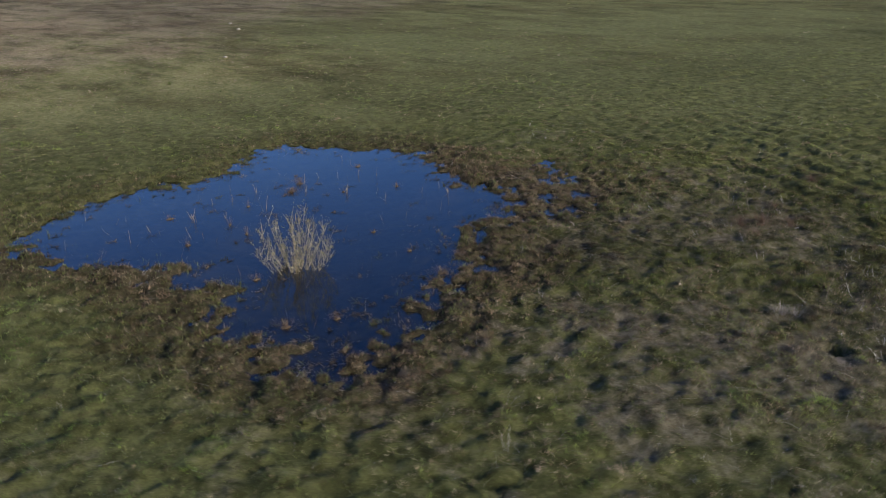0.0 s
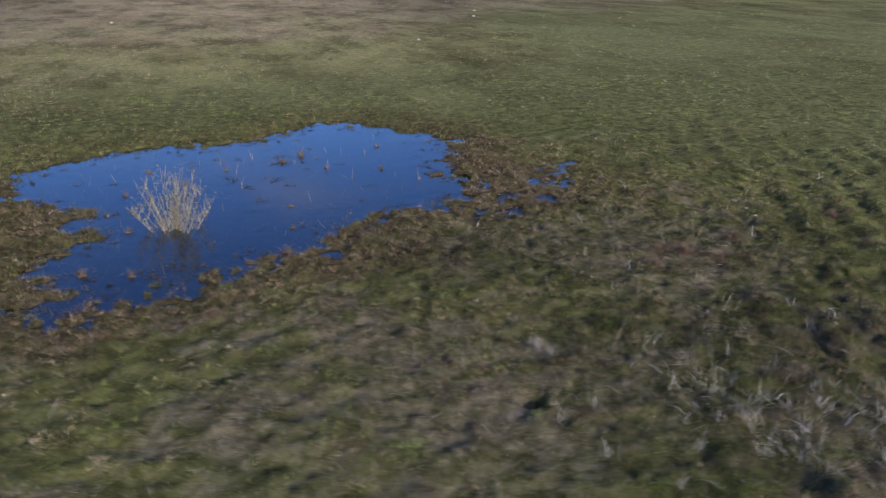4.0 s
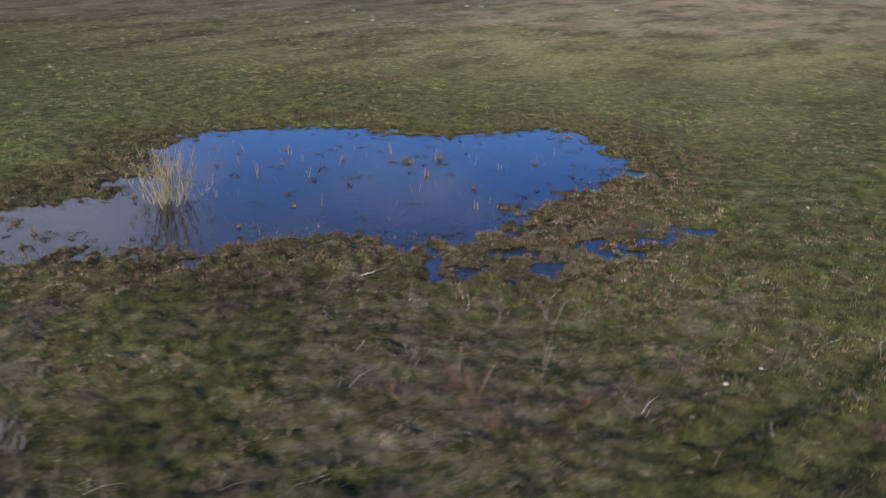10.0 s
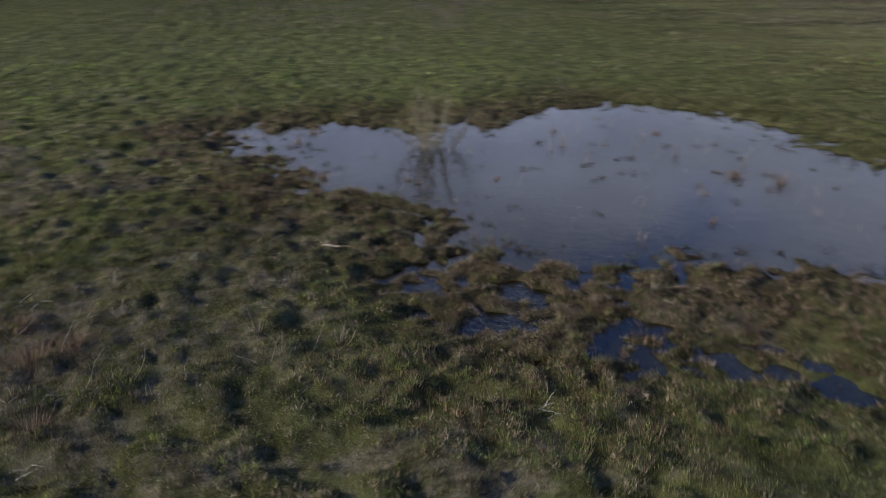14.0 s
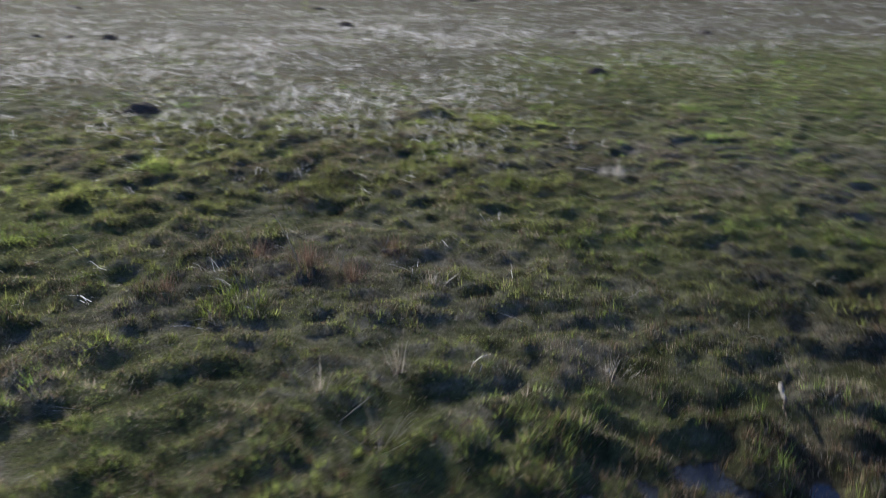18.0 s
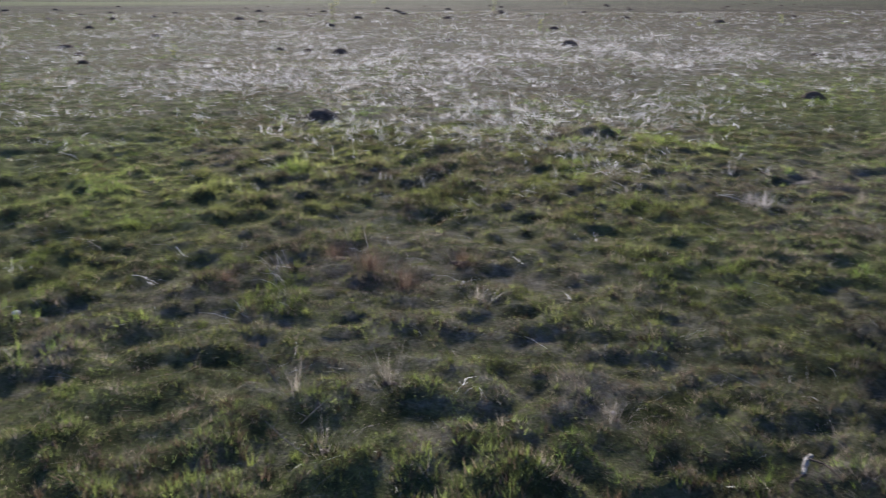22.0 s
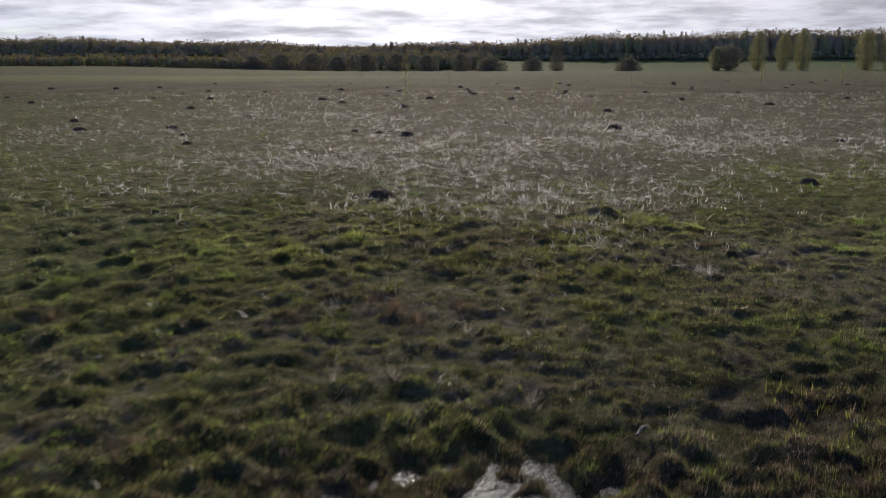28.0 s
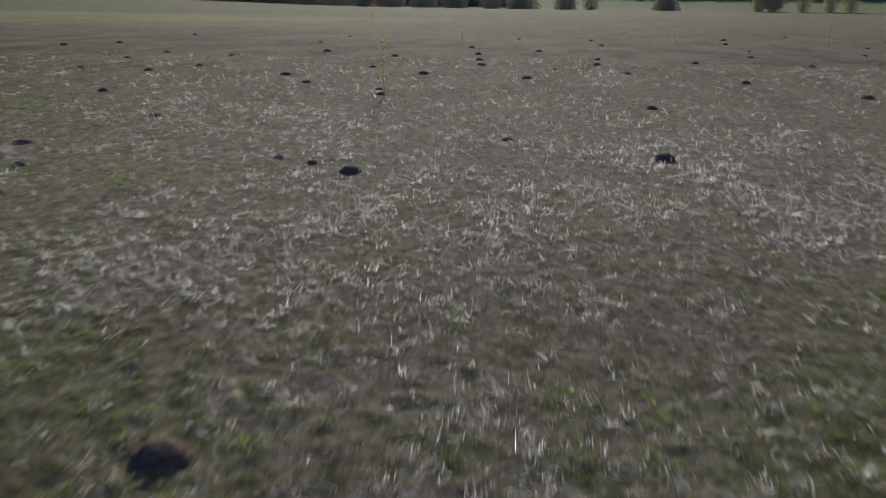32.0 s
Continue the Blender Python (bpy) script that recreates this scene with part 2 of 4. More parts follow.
GROUND, WATER = grass_ground(), water_mat()
BLADE = blade_mat("grass_blade", 0.42, 0.60, 0.45)
THATCH_BLADE = blade_mat("withered_blade", 0.7, 0.38, 0.08, (1.05, 1.0, 0.86))
RANK = blade_mat("rank_blade", 0.42, 0.76, 0.3, (1.10, 1.12, 0.90), 0.66)
STRAW = blade_mat("dead_straw", 0.45, 0.62, 0.5, (0.98, 0.99, 1.01))
LEAF = blade_mat("leaf", 0.6, 0.3, 0.15)
CANOPY = blade_mat("wood_canopy", 0.9, 0.24, 0.02, (1.0, 0.97, 0.82))
SOIL = plain("dark_soil", (0.034, 0.025, 0.017), (0.10, 0.072, 0.048), 14.0, 0.95, 0.008, 0.1)
BARK = plain("grey_bark", (0.07, 0.058, 0.045), (0.2, 0.175, 0.14), 9.0)
TWIG = plain("dry_twig", (0.14, 0.118, 0.085), (0.28, 0.24, 0.175), 22.0, 0.7)
WILLOW = plain("willow_twig", (0.17, 0.148, 0.10), (0.32, 0.28, 0.19), 22.0, 0.7)
DEADWOOD = plain("weathered_wood", (0.15, 0.13, 0.10), (0.36, 0.32, 0.26), 16.0, 0.8)
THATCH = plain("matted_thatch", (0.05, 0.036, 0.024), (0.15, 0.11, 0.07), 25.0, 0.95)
REED = plain("dead_reed", (0.17, 0.13, 0.085), (0.30, 0.24, 0.165), 20.0, 0.7)
STONE = plain("pale_stone", (0.2, 0.185, 0.16), (0.36, 0.335, 0.29), 25.0, 0.7, 0.005)


# ---- the lie of the land ----
WATER_Z = -0.22
SHORE = np.array([(-3.7, 18.9), (-4.4, 18.6), (-4.95, 18.4), (-5.2, 19.1), (-5.1, 20.0), (-5.7, 20.9), (-5.3, 21.9), (-4.9, 22.8), (-5.3, 24.1),
                  (-4.7, 24.8), (-5.8, 25.8), (-6.9, 26.8), (-7.3, 28.2), (-6.8, 29.4), (-5.9, 30.6), (-4.4, 31.1), (-3.1, 31.8), (-1.6, 31.5),
                  (-0.3, 32.1), (1.5, 33.6), (3.1, 34.0), (4.2, 32.8), (5.3, 31.4), (5.9, 30.0), (5.5, 28.3), (5.0, 26.9), (4.35, 25.9),
                  (4.6, 25.0), (4.2, 23.9), (3.2, 22.95), (1.8, 22.9), (1.1, 21.8), (0.4, 20.5), (-0.6, 20.3), (-1.8, 20.0), (-2.9, 19.3)])
PUDDLES = [(5.5, 22.55, 1.9, 0.9, 0.042), (8.15, 26.4, 1.0, 0.65, 0.142), (7.3, 25.5, 0.8, 0.45, 0.105), (6.9, 24.5, 1.0, 0.5, 0.095), (5.75, 23.9, 1.1, 0.5, 0.085), (5.15, 22.3, 1.0, 0.55, 0.052), (4.75, 21.75, 0.5, 0.35, 0.07), (6.25, 23.0, 0.8, 0.45, 0.05), (4.4, 22.5, 0.6, 0.4, 0.06),
           (4.4, 24.6, 0.7, 0.5, 0.10), (2.9, 22.35, 0.7, 0.35, 0.06)]

PITS = [(1.95, 13.6, 0.17, 0.24), (9.1, 12.4, 0.12, 0.1), (6.55, 16.05, 0.14, 0.1), (4.45, 10.4, 0.34, -0.15), (-7.6, 9.8, 0.3, -0.08)]


def lattice(ix, iy, seed):
    v = (ix.astype(np.int64) * 374761393 + iy.astype(np.int64) * 668265263 + seed * 974711) & 0x7FFFFFFF
    v = ((v ^ (v >> 13)) * 1274126177) & 0x7FFFFFFF
    return ((v ^ (v >> 16)) & 0xFFFF) / 65535.0


def vnoise(x, y, size, seed):
    """Smooth noise from -1 to 1 with features of that size in metres."""
    gx, gy = x / size, y / size
    ix, iy = np.floor(gx), np.floor(gy)
    fx, fy = gx - ix, gy - iy
    fx, fy = fx * fx * (3 - 2 * fx), fy * fy * (3 - 2 * fy)
    a, b, c, d = lattice(ix, iy, seed), lattice(ix + 1, iy, seed), lattice(ix, iy + 1, seed), lattice(ix + 1, iy + 1, seed)
    return ((a * (1 - fx) + b * fx) * (1 - fy) + (c * (1 - fx) + d * fx) * fy) * 2 - 1


def smooth(x, lo, hi):
    t = np.clip((x - lo) / (hi - lo), 0, 1)
    return t * t * (3 - 2 * t)


def raw_shore(x, y):
    """Distance from the pond's edge, negative over the water."""
    best, inside = np.full(x.shape, 1e9), np.zeros(x.shape, bool)
    for (ax, ay), (bx, by) in zip(SHORE, np.roll(SHORE, -1, 0)):
        dx, dy = bx - ax, by - ay
        t = np.clip(((x - ax) * dx + (y - ay) * dy) / (dx * dx + dy * dy), 0, 1)
        best = np.minimum(best, (x - ax - t * dx) ** 2 + (y - ay - t * dy) ** 2)
        cross = (ay > y) != (by > y)
        inside ^= cross & (x < (bx - ax) * (y - ay) / (by - ay + 1e-12) + ax)
    return np.where(inside, -1, 1) * np.sqrt(best)


GX0, GY0, GSTEP = -22.0, 4.0, 0.2
grid_y, grid_x = np.mgrid[GY0:50:GSTEP, GX0:24:GSTEP]
SHORE_GRID = raw_shore(grid_x, grid_y)


def shore(x, y):
    u = np.clip((x - GX0) / GSTEP, 0, SHORE_GRID.shape[1] - 1.001)
    v = np.clip((y - GY0) / GSTEP, 0, SHORE_GRID.shape[0] - 1.001)
    i, j = u.astype(int), v.astype(int)
    a, b = u - i, v - j
    g = SHORE_GRID
    d = (g[j, i] * (1 - a) + g[j, i + 1] * a) * (1 - b) + (g[j + 1, i] * (1 - a) + g[j + 1, i + 1] * a) * b
    return d + 0.30 * vnoise(x, y, 1.1, 11) + 0.20 * vnoise(x, y, 0.42, 12) + 0.10 * vnoise(x, y, 0.2, 13)


def marsh(x, y):
    return np.exp(-((x - 6.2) / 2.7) ** 2 - ((y - 24.2) / 2.5) ** 2)


def furrow(x, y):
    """Old furrows that run over the eastern meadow."""
    part_ = smooth(x + 0.49 * (26 - y) * 0.9, 9, 14) * smooth(y, 8, 16) * smooth(-y, -62, -46)
    return part_ * np.sin((x * 0.9 - y * 0.44 + 0.25 * vnoise(x, y, 3.0, 33)) * 6.6) * (0.55 + 0.45 * vnoise(x, y, 2.4, 34))


def tussock(x, y):
    """Humps of turf with low ground between them, -1 to 1."""
    u, v = x + 0.12 * vnoise(x, y, 0.5, 24), y + 0.12 * vnoise(x, y, 0.5, 25)
    n = 0.24 * vnoise(u, v, 0.46, 26) + 0.44 * vnoise(u, v, 0.26, 21) + 0.44 * vnoise(u, v, 0.16, 22)
    return 2 * smooth(n, -0.55, 0.6) - 1 + 0.2 * vnoise(x, y, 0.12, 23) + 1.4 * furrow(x, y)


def far_fall(x, y):
    """The meadow falls gently away to the south."""
    s, l = (x - 4.5) * 0.18 - (y - 25) * 0.98, (x - 4.5) * 0.98 + (y - 25) * 0.18
    a = np.clip(s - 45, 0, 520)
    fall = -13.8 * (np.sqrt(a * a + 900) - 30) / (math.hypot(520, 30) - 30)
    return fall + 5.4 * smooth(s, 565, 720) + 3.2 * smooth(l, 60, 260) * smooth(s, 250, 520)


def height(x, y):
    sd = shore(x, y)
    eff = np.where(sd > 0, sd * (1 - 0.88 * marsh(x, y)), sd)
    bank = WATER_Z + 0.018 + (0.09 - 0.035 * marsh(x, y)) * smooth(sd, -0.1, 1.0) + (-WATER_Z - 0.11) * smooth(eff, 0.4, 5.0)
    bed = WATER_Z + 0.035 - 0.36 * smooth(-sd, -0.45, 2.6)
    z = np.where(sd > 0, bank, bed)
    for cx, cy, rx, ry, deep in PUDDLES:
        q = ((x - cx) / rx) ** 2 + ((y - cy) / ry) ** 2
        z = z - deep * np.exp(-q)
    for cx, cy, r, deep in PITS:
        z = z - deep * np.exp(-(((x - cx) / r) ** 2 + ((y - cy) / r) ** 2) ** 2)
    near = smooth(sd, -1.9, 0.2)
    rough = 0.026 + 0.018 * smooth(-np.abs(y - 18), -10, -5) + 0.020 * np.exp(-((sd - 0.6) / 1.6) ** 2) + 0.016 * np.exp(-((sd + 0.1) / 0.8) ** 2)
    rough = rough * (1 - 0.5 * smooth(-y, -9, -4)) + 0.022 * marsh(x, y)
    z = z + near * rough * tussock(x, y) + 0.05 * smooth(sd, 2, 7) * vnoise(x, y, 5.5, 31)
    far = smooth(np.hypot(x - 4, y - 22), 60, 200)
    return z + far_fall(x, y) + far * 0.35 * vnoise(x, y, 45, 32)


EDGE_X, EDGE_Y = (-60, -20, -6, -2.5, 0, 2.2, 4, 6, 9, 12, 16, 24, 40), (-14, 1.5, 3.0, 3.0, 4.4, 8.2, 12.0, 13.4, 12.4, 10.8, 9.5, 6, 0)


def straw_belt(x, y):
    """The bleached part of the meadow, south of a winding edge."""
    blot = 0.6 * vnoise(x, y, 3.1, 41) + 0.4 * vnoise(x, y, 1.2, 44)
    return smooth(np.interp(x, EDGE_X, EDGE_Y) + 3.2 * blot - y, -7.5, 10) * (1 - 0.6 * smooth(-y, 20, 80)) * (1 - 0.62 * smooth(x + 0.35 * y + 5 * blot, 10, 36))


def dryness(x, y):
    blot = 0.6 * vnoise(x, y, 3.1, 41) + 0.4 * vnoise(x, y, 1.2, 44)
    north = 0.70 * smooth(y + 9 * vnoise(x, y, 9, 42) + 5 * blot - 0.30 * x - 0.5 * np.maximum(x - 10, 0), 28, 80)
    mottle = 0.5 * vnoise(x, y, 1.3, 47) + 0.5 * vnoise(x, y, 0.5, 48)
    patch = (0.13 + 0.40 * smooth(mottle, -0.1, 0.5)) * smooth(y, 5, 11) * (1 - 0.5 * smooth(x, 9, 17)) * smooth(-y, -33, -28)
    tan = 0.55 * np.exp(-((x + 0.2) / 3.2) ** 2 - ((y - 13.4) / 2.4) ** 2)
    tan = tan + 0.22 * np.exp(-((x - 4.6) / 4.4) ** 2 - ((y - 20.1) / 1.6) ** 2)
    far_south = 0.48 * smooth(-y, 12, 50) * (1 - 0.4 * smooth(-y, 100, 170))
    return np.clip((0.36 + 0.38 * smooth(np.interp(x, EDGE_X, EDGE_Y) - y, -2, 7)) * straw_belt(x, y) + far_south + north + patch + tan + 0.35 * weedy(x, y) - 0.5 * fresh(x, y), 0, 1)


def lush(x, y):
    """A dark green hollow of longer grass."""
    return np.exp(-((x - 6.6) / 4.5) ** 4 - ((y - 12.9) / 3.1) ** 4)


def west_turf(x, y):
    """The greenest grass, on the meadow west of the pond."""
    return np.exp(-((x + 14) / 10) ** 2 - ((y - 20) / 13) ** 2) * smooth(-x, 3, 8)


def darker_sward(x, y):
    """Patches south and east of the pond where the sward is tinted darker."""
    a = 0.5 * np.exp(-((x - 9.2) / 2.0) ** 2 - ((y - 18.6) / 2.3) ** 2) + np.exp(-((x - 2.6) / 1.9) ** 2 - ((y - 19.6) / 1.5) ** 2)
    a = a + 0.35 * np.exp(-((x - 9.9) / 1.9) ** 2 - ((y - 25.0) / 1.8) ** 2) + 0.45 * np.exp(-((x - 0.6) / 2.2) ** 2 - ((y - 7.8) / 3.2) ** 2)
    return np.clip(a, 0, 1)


def far_strip(x, y):
    return np.exp(-((x - 105) / 60) ** 4 - ((y + 128) / 42) ** 4)


def fresh(x, y):
    """Short new grass: a ring behind the pond, the eastern pasture and a strip far down the meadow."""
    wob = 0.25 * vnoise(x, y, 6.0, 81) + 0.18 * vnoise(x, y, 2.2, 82)
    ring_ = np.exp(-((x - 6) / 13) ** 2 - ((y - 38) / 6.5) ** 2)
    east = smooth(x - 0.15 * (y - 30), 9, 22) * smooth(y, 15, 26) * (1 - smooth(y + 0.4 * x, 66, 100))
    strip = far_strip(x, y)
    turf = 0.2 * np.exp(-((x - 12.5) / 4) ** 2 - ((y - 15) / 5) ** 2) + 0.3 * np.exp(-((x + 3) / 4) ** 2 - ((y - 10) / 4) ** 2)
    turf = turf + 0.75 * west_turf(x, y)
    return np.clip((ring_ + 0.8 * east + 0.9 * strip + turf) * (1 + 2 * wob), 0, 1)


def weedy(x, y):
    """Dark trodden stand of old weeds."""
    return np.exp(-((x - 6.4) / 3.5) ** 2 - ((y - 18.0) / 2.0) ** 2)


def wetness(x, y):
    sd = shore(x, y)
    eff = np.where(sd > 0, sd * (1 - 0.7 * marsh(x, y)), sd)
    return np.clip(1 - smooth(eff + 0.5 * vnoise(x, y, 0.8, 46), 0.3, 2.8), 0, 1) * (1 - 0.6 * smooth(y, 27.5, 31) * (1 - smooth(x, 3, 6)))


def zat(x, y):
    return float(height(np.array([float(x)]), np.array([float(y)]))[0])


def raw_mesh(name, co, size, mats, attrs=()):
    """A mesh of separate faces of that many corners, from an array of corners."""
    me = bpy.data.meshes.new(name)
    n = len(co)
    me.vertices.add(n)
    me.vertices.foreach_set("co", co.astype(np.float32).ravel())
    me.loops.add(n)
    me.loops.foreach_set("vertex_index", np.arange(n, dtype=np.int32))
    me.polygons.add(n // size)
    me.polygons.foreach_set("loop_start", np.arange(0, n, size, dtype=np.int32))
    me.update(calc_edges=True)
    for key, kind, values in attrs:
        a = me.attributes.new(key, kind, "POINT")
        a.data.foreach_set("color" if kind == "FLOAT_COLOR" else "value", values.astype(np.float32).ravel())
    for m in mats:
        me.materials.append(m)
    return me


def spread(lo, hi, core, growth):
    """Even steps from lo to hi, then ever wider ones to the horizon."""
    mid = np.arange(lo, hi + core / 2, core)
    out, step = [], core
    reach = 0.0
    while reach < 3000:
        step *= growth
        reach += step
        out.append(reach)
    out = np.array(out)
    return np.concatenate([lo - out[::-1], mid, hi + out])


def build_ground():
    xs, ys = spread(-10, 14, 0.09, 1.07), spread(4, 33, 0.09, 1.07)
    gx, gy = np.meshgrid(xs, ys)
    x, y = gx.ravel(), gy.ravel()
    co = np.stack([x, y, height(x, y)], 1)
    nx, ny = len(xs), len(ys)
    i = (np.arange(ny - 1)[:, None] * nx + np.arange(nx - 1)[None]).ravel()
    faces = np.stack([i, i + 1, i + nx + 1, i + nx], 1).astype(np.int32)
    me = bpy.data.meshes.new("ground")
    me.vertices.add(len(co))
    me.vertices.foreach_set("co", co.astype(np.float32).ravel())
    me.loops.add(faces.size)
    me.loops.foreach_set("vertex_index", faces.ravel())
    me.polygons.add(len(faces))
    me.polygons.foreach_set("loop_start", np.arange(0, faces.size, 4, dtype=np.int32))
    me.update(calc_edges=True)
    me.polygons.foreach_set("use_smooth", np.ones(len(faces), bool))
    for key, values in (("dry", dryness(x, y)), ("wet", wetness(x, y)), ("field", smooth((x - 4.5) * 0.18 - (y - 25) * 0.98, 560, 575)), ("lush", np.maximum(np.maximum(lush(x, y), 0.8 * darker_sward(x, y)), 0.75 * smooth(-y, 50, 110) * (1 - far_strip(x, y)))), ("fresh", fresh(x, y)), ("pale", smooth(y + 5 * vnoise(x, y, 7, 49), 27, 52) * (1 - 0.65 * smooth(-x, 6, 26)) * (1 - 0.45 * smooth(x, 6, 22))), ("sward", np.maximum(smooth(np.hypot(x - 2, y - 18), 24, 70), smooth(y, 29, 38)))):
        me.attributes.new(key, "FLOAT", "POINT").data.foreach_set("value", values.astype(np.float32))
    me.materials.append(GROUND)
    return tagged(new("ground", me), "rough tussocky spring meadow with green and dry grass", "ground", kind="structure")


build_ground()


def build_water():
    bm = bmesh.new()
    bmesh.ops.create_grid(bm, x_segments=40, y_segments=40, size=1, matrix=Matrix.Translation((0.8, 26, WATER_Z)) @ Matrix.Diagonal((9.2, 9.0, 1, 1)))
    me = bpy.data.meshes.new("water")
    bm.to_mesh(me)
    bm.free()
    me.materials.append(WATER)
    ob = tagged(new("water", me), "still dark pond water mirroring the blue sky", "water", kind="structure")
    ob.visible_shadow = False


build_water()

# ---- grass ----
rng = np.random.default_rng(7)
GREENS = np.array([(0.074, 0.080, 0.032), (0.134, 0.146, 0.056), (0.212, 0.222, 0.080), (0.30, 0.305, 0.115)])
BROWNS = np.array([(0.108, 0.075, 0.047), (0.194, 0.143, 0.094), (0.294, 0.227, 0.157), (0.43, 0.352, 0.26)])
STRAWS = np.array([(0.38, 0.352, 0.315), (0.56, 0.528, 0.485), (0.77, 0.74, 0.70)])
FRONT, CLOSE, NEAR, MID, FAR = (-1, 12.5, 9.5, 24.5), (-9, 13, 4, 24.5), (-15, 20, -4, 40), (-46, 50, -56, 76), (-140, 150, -190, 160)


BARE_SPOTS = ((9.8, 9.1), (1.95, 13.6), (1.7, 13.4), (1.6, 13.28), (-0.8, 4.8), (1.87, 13.55))


def scatter(x0, x1, y0, y1, per_m2):
    n = int((x1 - x0) * (y1 - y0) * per_m2)
    return rng.uniform(x0, x1, n), rng.uniform(y0, y1, n)


def outside(x, y, box):
    x0, x1, y0, y1 = box
    return (x < x0) | (x > x1) | (y < y0) | (y > y1)


def pick(table, n):
    base = table[rng.integers(0, len(table), n)]
    return base * rng.uniform(0.75, 1.25, (n, 1))


def blades(x, y, head, length, width, lean, tint):
    """Three-cornered blades of grass with their foot at x, y."""
    n = len(x)
    face = rng.uniform(0, 2 * np.pi, n)
    foot = np.stack([x, y, height(x, y) - 0.01], 1)
    side = np.stack([np.cos(face), np.sin(face), np.zeros(n)], 1) * (width / 2)[:, None]
    tip = foot + np.stack([np.cos(head) * np.sin(lean), np.sin(head) * np.sin(lean), np.cos(lean)], 1) * length[:, None]
    co = np.stack([foot - side, foot + side, tip], 1).reshape(-1, 3)
    return co, np.concatenate([np.repeat(tint, 3, 0), np.ones((3 * n, 1))], 1)


def shade(table, x, y, n, seed):
    """Picks colours by patches as well as by chance."""
    v = 0.5 + 0.22 * vnoise(x, y, 1.7, seed) + 0.34 * vnoise(x, y, 0.3, seed + 1) + rng.normal(0, 0.34, n)
    k = np.clip((v * len(table)).astype(int), 0, len(table) - 1)
    return table[k] * rng.uniform(0.8, 1.2, (n, 1))


def tufts(x, y, count, size, fine=1.0):
    """Tufts of grass, each of one colour, with their blades fanned out."""
    z = height(x, y)
    t = tussock(x, y)
    keep = (z > WATER_Z - 0.004) & (np.min([np.hypot(x - a_, y - b_) for a_, b_ in BARE_SPOTS], 0) > 0.27) & (rng.random(len(x)) < np.clip(0.86 + 0.25 * t, 0.6, 1))
    x, y, t = x[keep], y[keep], t[keep]
    n = len(x)
    dry, wet, new_ = dryness(x, y), wetness(x, y), fresh(x, y)
    brown = rng.random(n) < np.clip(0.36 + 0.44 * dry + 0.42 * wet + 0.34 * vnoise(x, y, 0.45, 52) + 0.2 * vnoise(x, y, 2.6, 53) + 0.4 * straw_belt(x, y) * vnoise(x, y, 1.3, 55) - 0.24 * lush(x, y) - 0.22 * new_, 0.04, 0.95)
    tint = np.where(brown[:, None], shade(BROWNS, x, y, n, 54), shade(GREENS, x, y, n, 56)) * ((1 - 0.3 * wet) * (1 - 0.14 * lush(x, y)) * (1 - 0.50 * weedy(x, y)) * (1 - 0.5 * darker_sward(x, y)))[:, None]
    if size < 1.2:
        tint = tint * rng.uniform(0.66, 1.36, (n, 1))
    else:
        tint = 0.75 * tint + 0.25 * np.where(brown[:, None], BROWNS.mean(0), GREENS.mean(0) * 0.9)
    tint = tint * (1 + 0.3 * smooth(y, 29, 38) + 0.2 * new_)[:, None] * (1 + 0.30 * vnoise(x, y, 0.8, 58) + 0.18 * vnoise(x, y, 3.5, 59) + straw_belt(x, y) * (0.22 * vnoise(x, y, 1.7, 60) - 0.06))[:, None]  # the northern pasture is paler
    tint = tint * (1 - dry[:, None] * np.array([0.10, 0.03, -0.06]))
    tint = tint * (1 + west_turf(x, y)[:, None] * np.array([-0.03, 0.22, -0.05]))
    rich = smooth(vnoise(x, y, 0.7, 57), 0.2, 0.7) * ~brown
    tint = tint * (1 + rich[:, None] * np.array([-0.08, 0.06, -0.20]))
    grow = rng.uniform(0.6, 1.2, n) * (0.80 + 0.38 * t) * (1 - 0.2 * dry) * (1 + 0.45 * rich) * (1 - 0.35 * new_) * (1 + 0.5 * lush(x, y))
    i = np.repeat(np.arange(n), count)
    m = len(i)
    out = np.abs(rng.normal(0, 1, m))
    head = rng.uniform(0, 2 * np.pi, m)
    r = 0.05 * out * size
    lean = np.clip(0.25 + 0.42 * out + rng.normal(0, 0.28, m), 0.0, 1.5)
    length = rng.uniform(0.035, 0.108, m) * grow[i] * size ** 0.45
    col = tint[i] * (rng.uniform(0.65, 1.35, (m, 1)) if size < 1.2 else rng.uniform(0.86, 1.14, (m, 1)))
    return blades(x[i] + r * np.cos(head), y[i] + r * np.sin(head), head, length, rng.uniform(0.005, 0.0105, m) * size * fine, lean, col)


def filler(x, y, size):
    keep = (height(x, y) > WATER_Z) & (np.min([np.hypot(x - a_, y - b_) for a_, b_ in BARE_SPOTS], 0) > 0.22)
    x, y = x[keep], y[keep]
    n = len(x)
    dry, wet = dryness(x, y), wetness(x, y)
    brown = rng.random(n) < np.clip(0.40 - 0.2 * lush(x, y) + 0.5 * dry + 0.4 * wet - 0.3 * fresh(x, y), 0, 0.94)
    tint = np.where(brown[:, None], pick(BROWNS, n), pick(GREENS, n)) * ((1 - 0.25 * wet) * (1 - 0.1 * lush(x, y)) * (1 - 0.4 * weedy(x, y)) * (1 - 0.5 * darker_sward(x, y)))[:, None]
    return blades(x, y, rng.uniform(0, 6.283, n), rng.uniform(0.02, 0.06, n) * size ** 0.5, rng.uniform(0.007, 0.014, n) * size, rng.uniform(0.3, 1.3, n), tint)


def merge(*layers):
    return np.concatenate([a for a, _ in layers]), np.concatenate([b for _, b in layers])


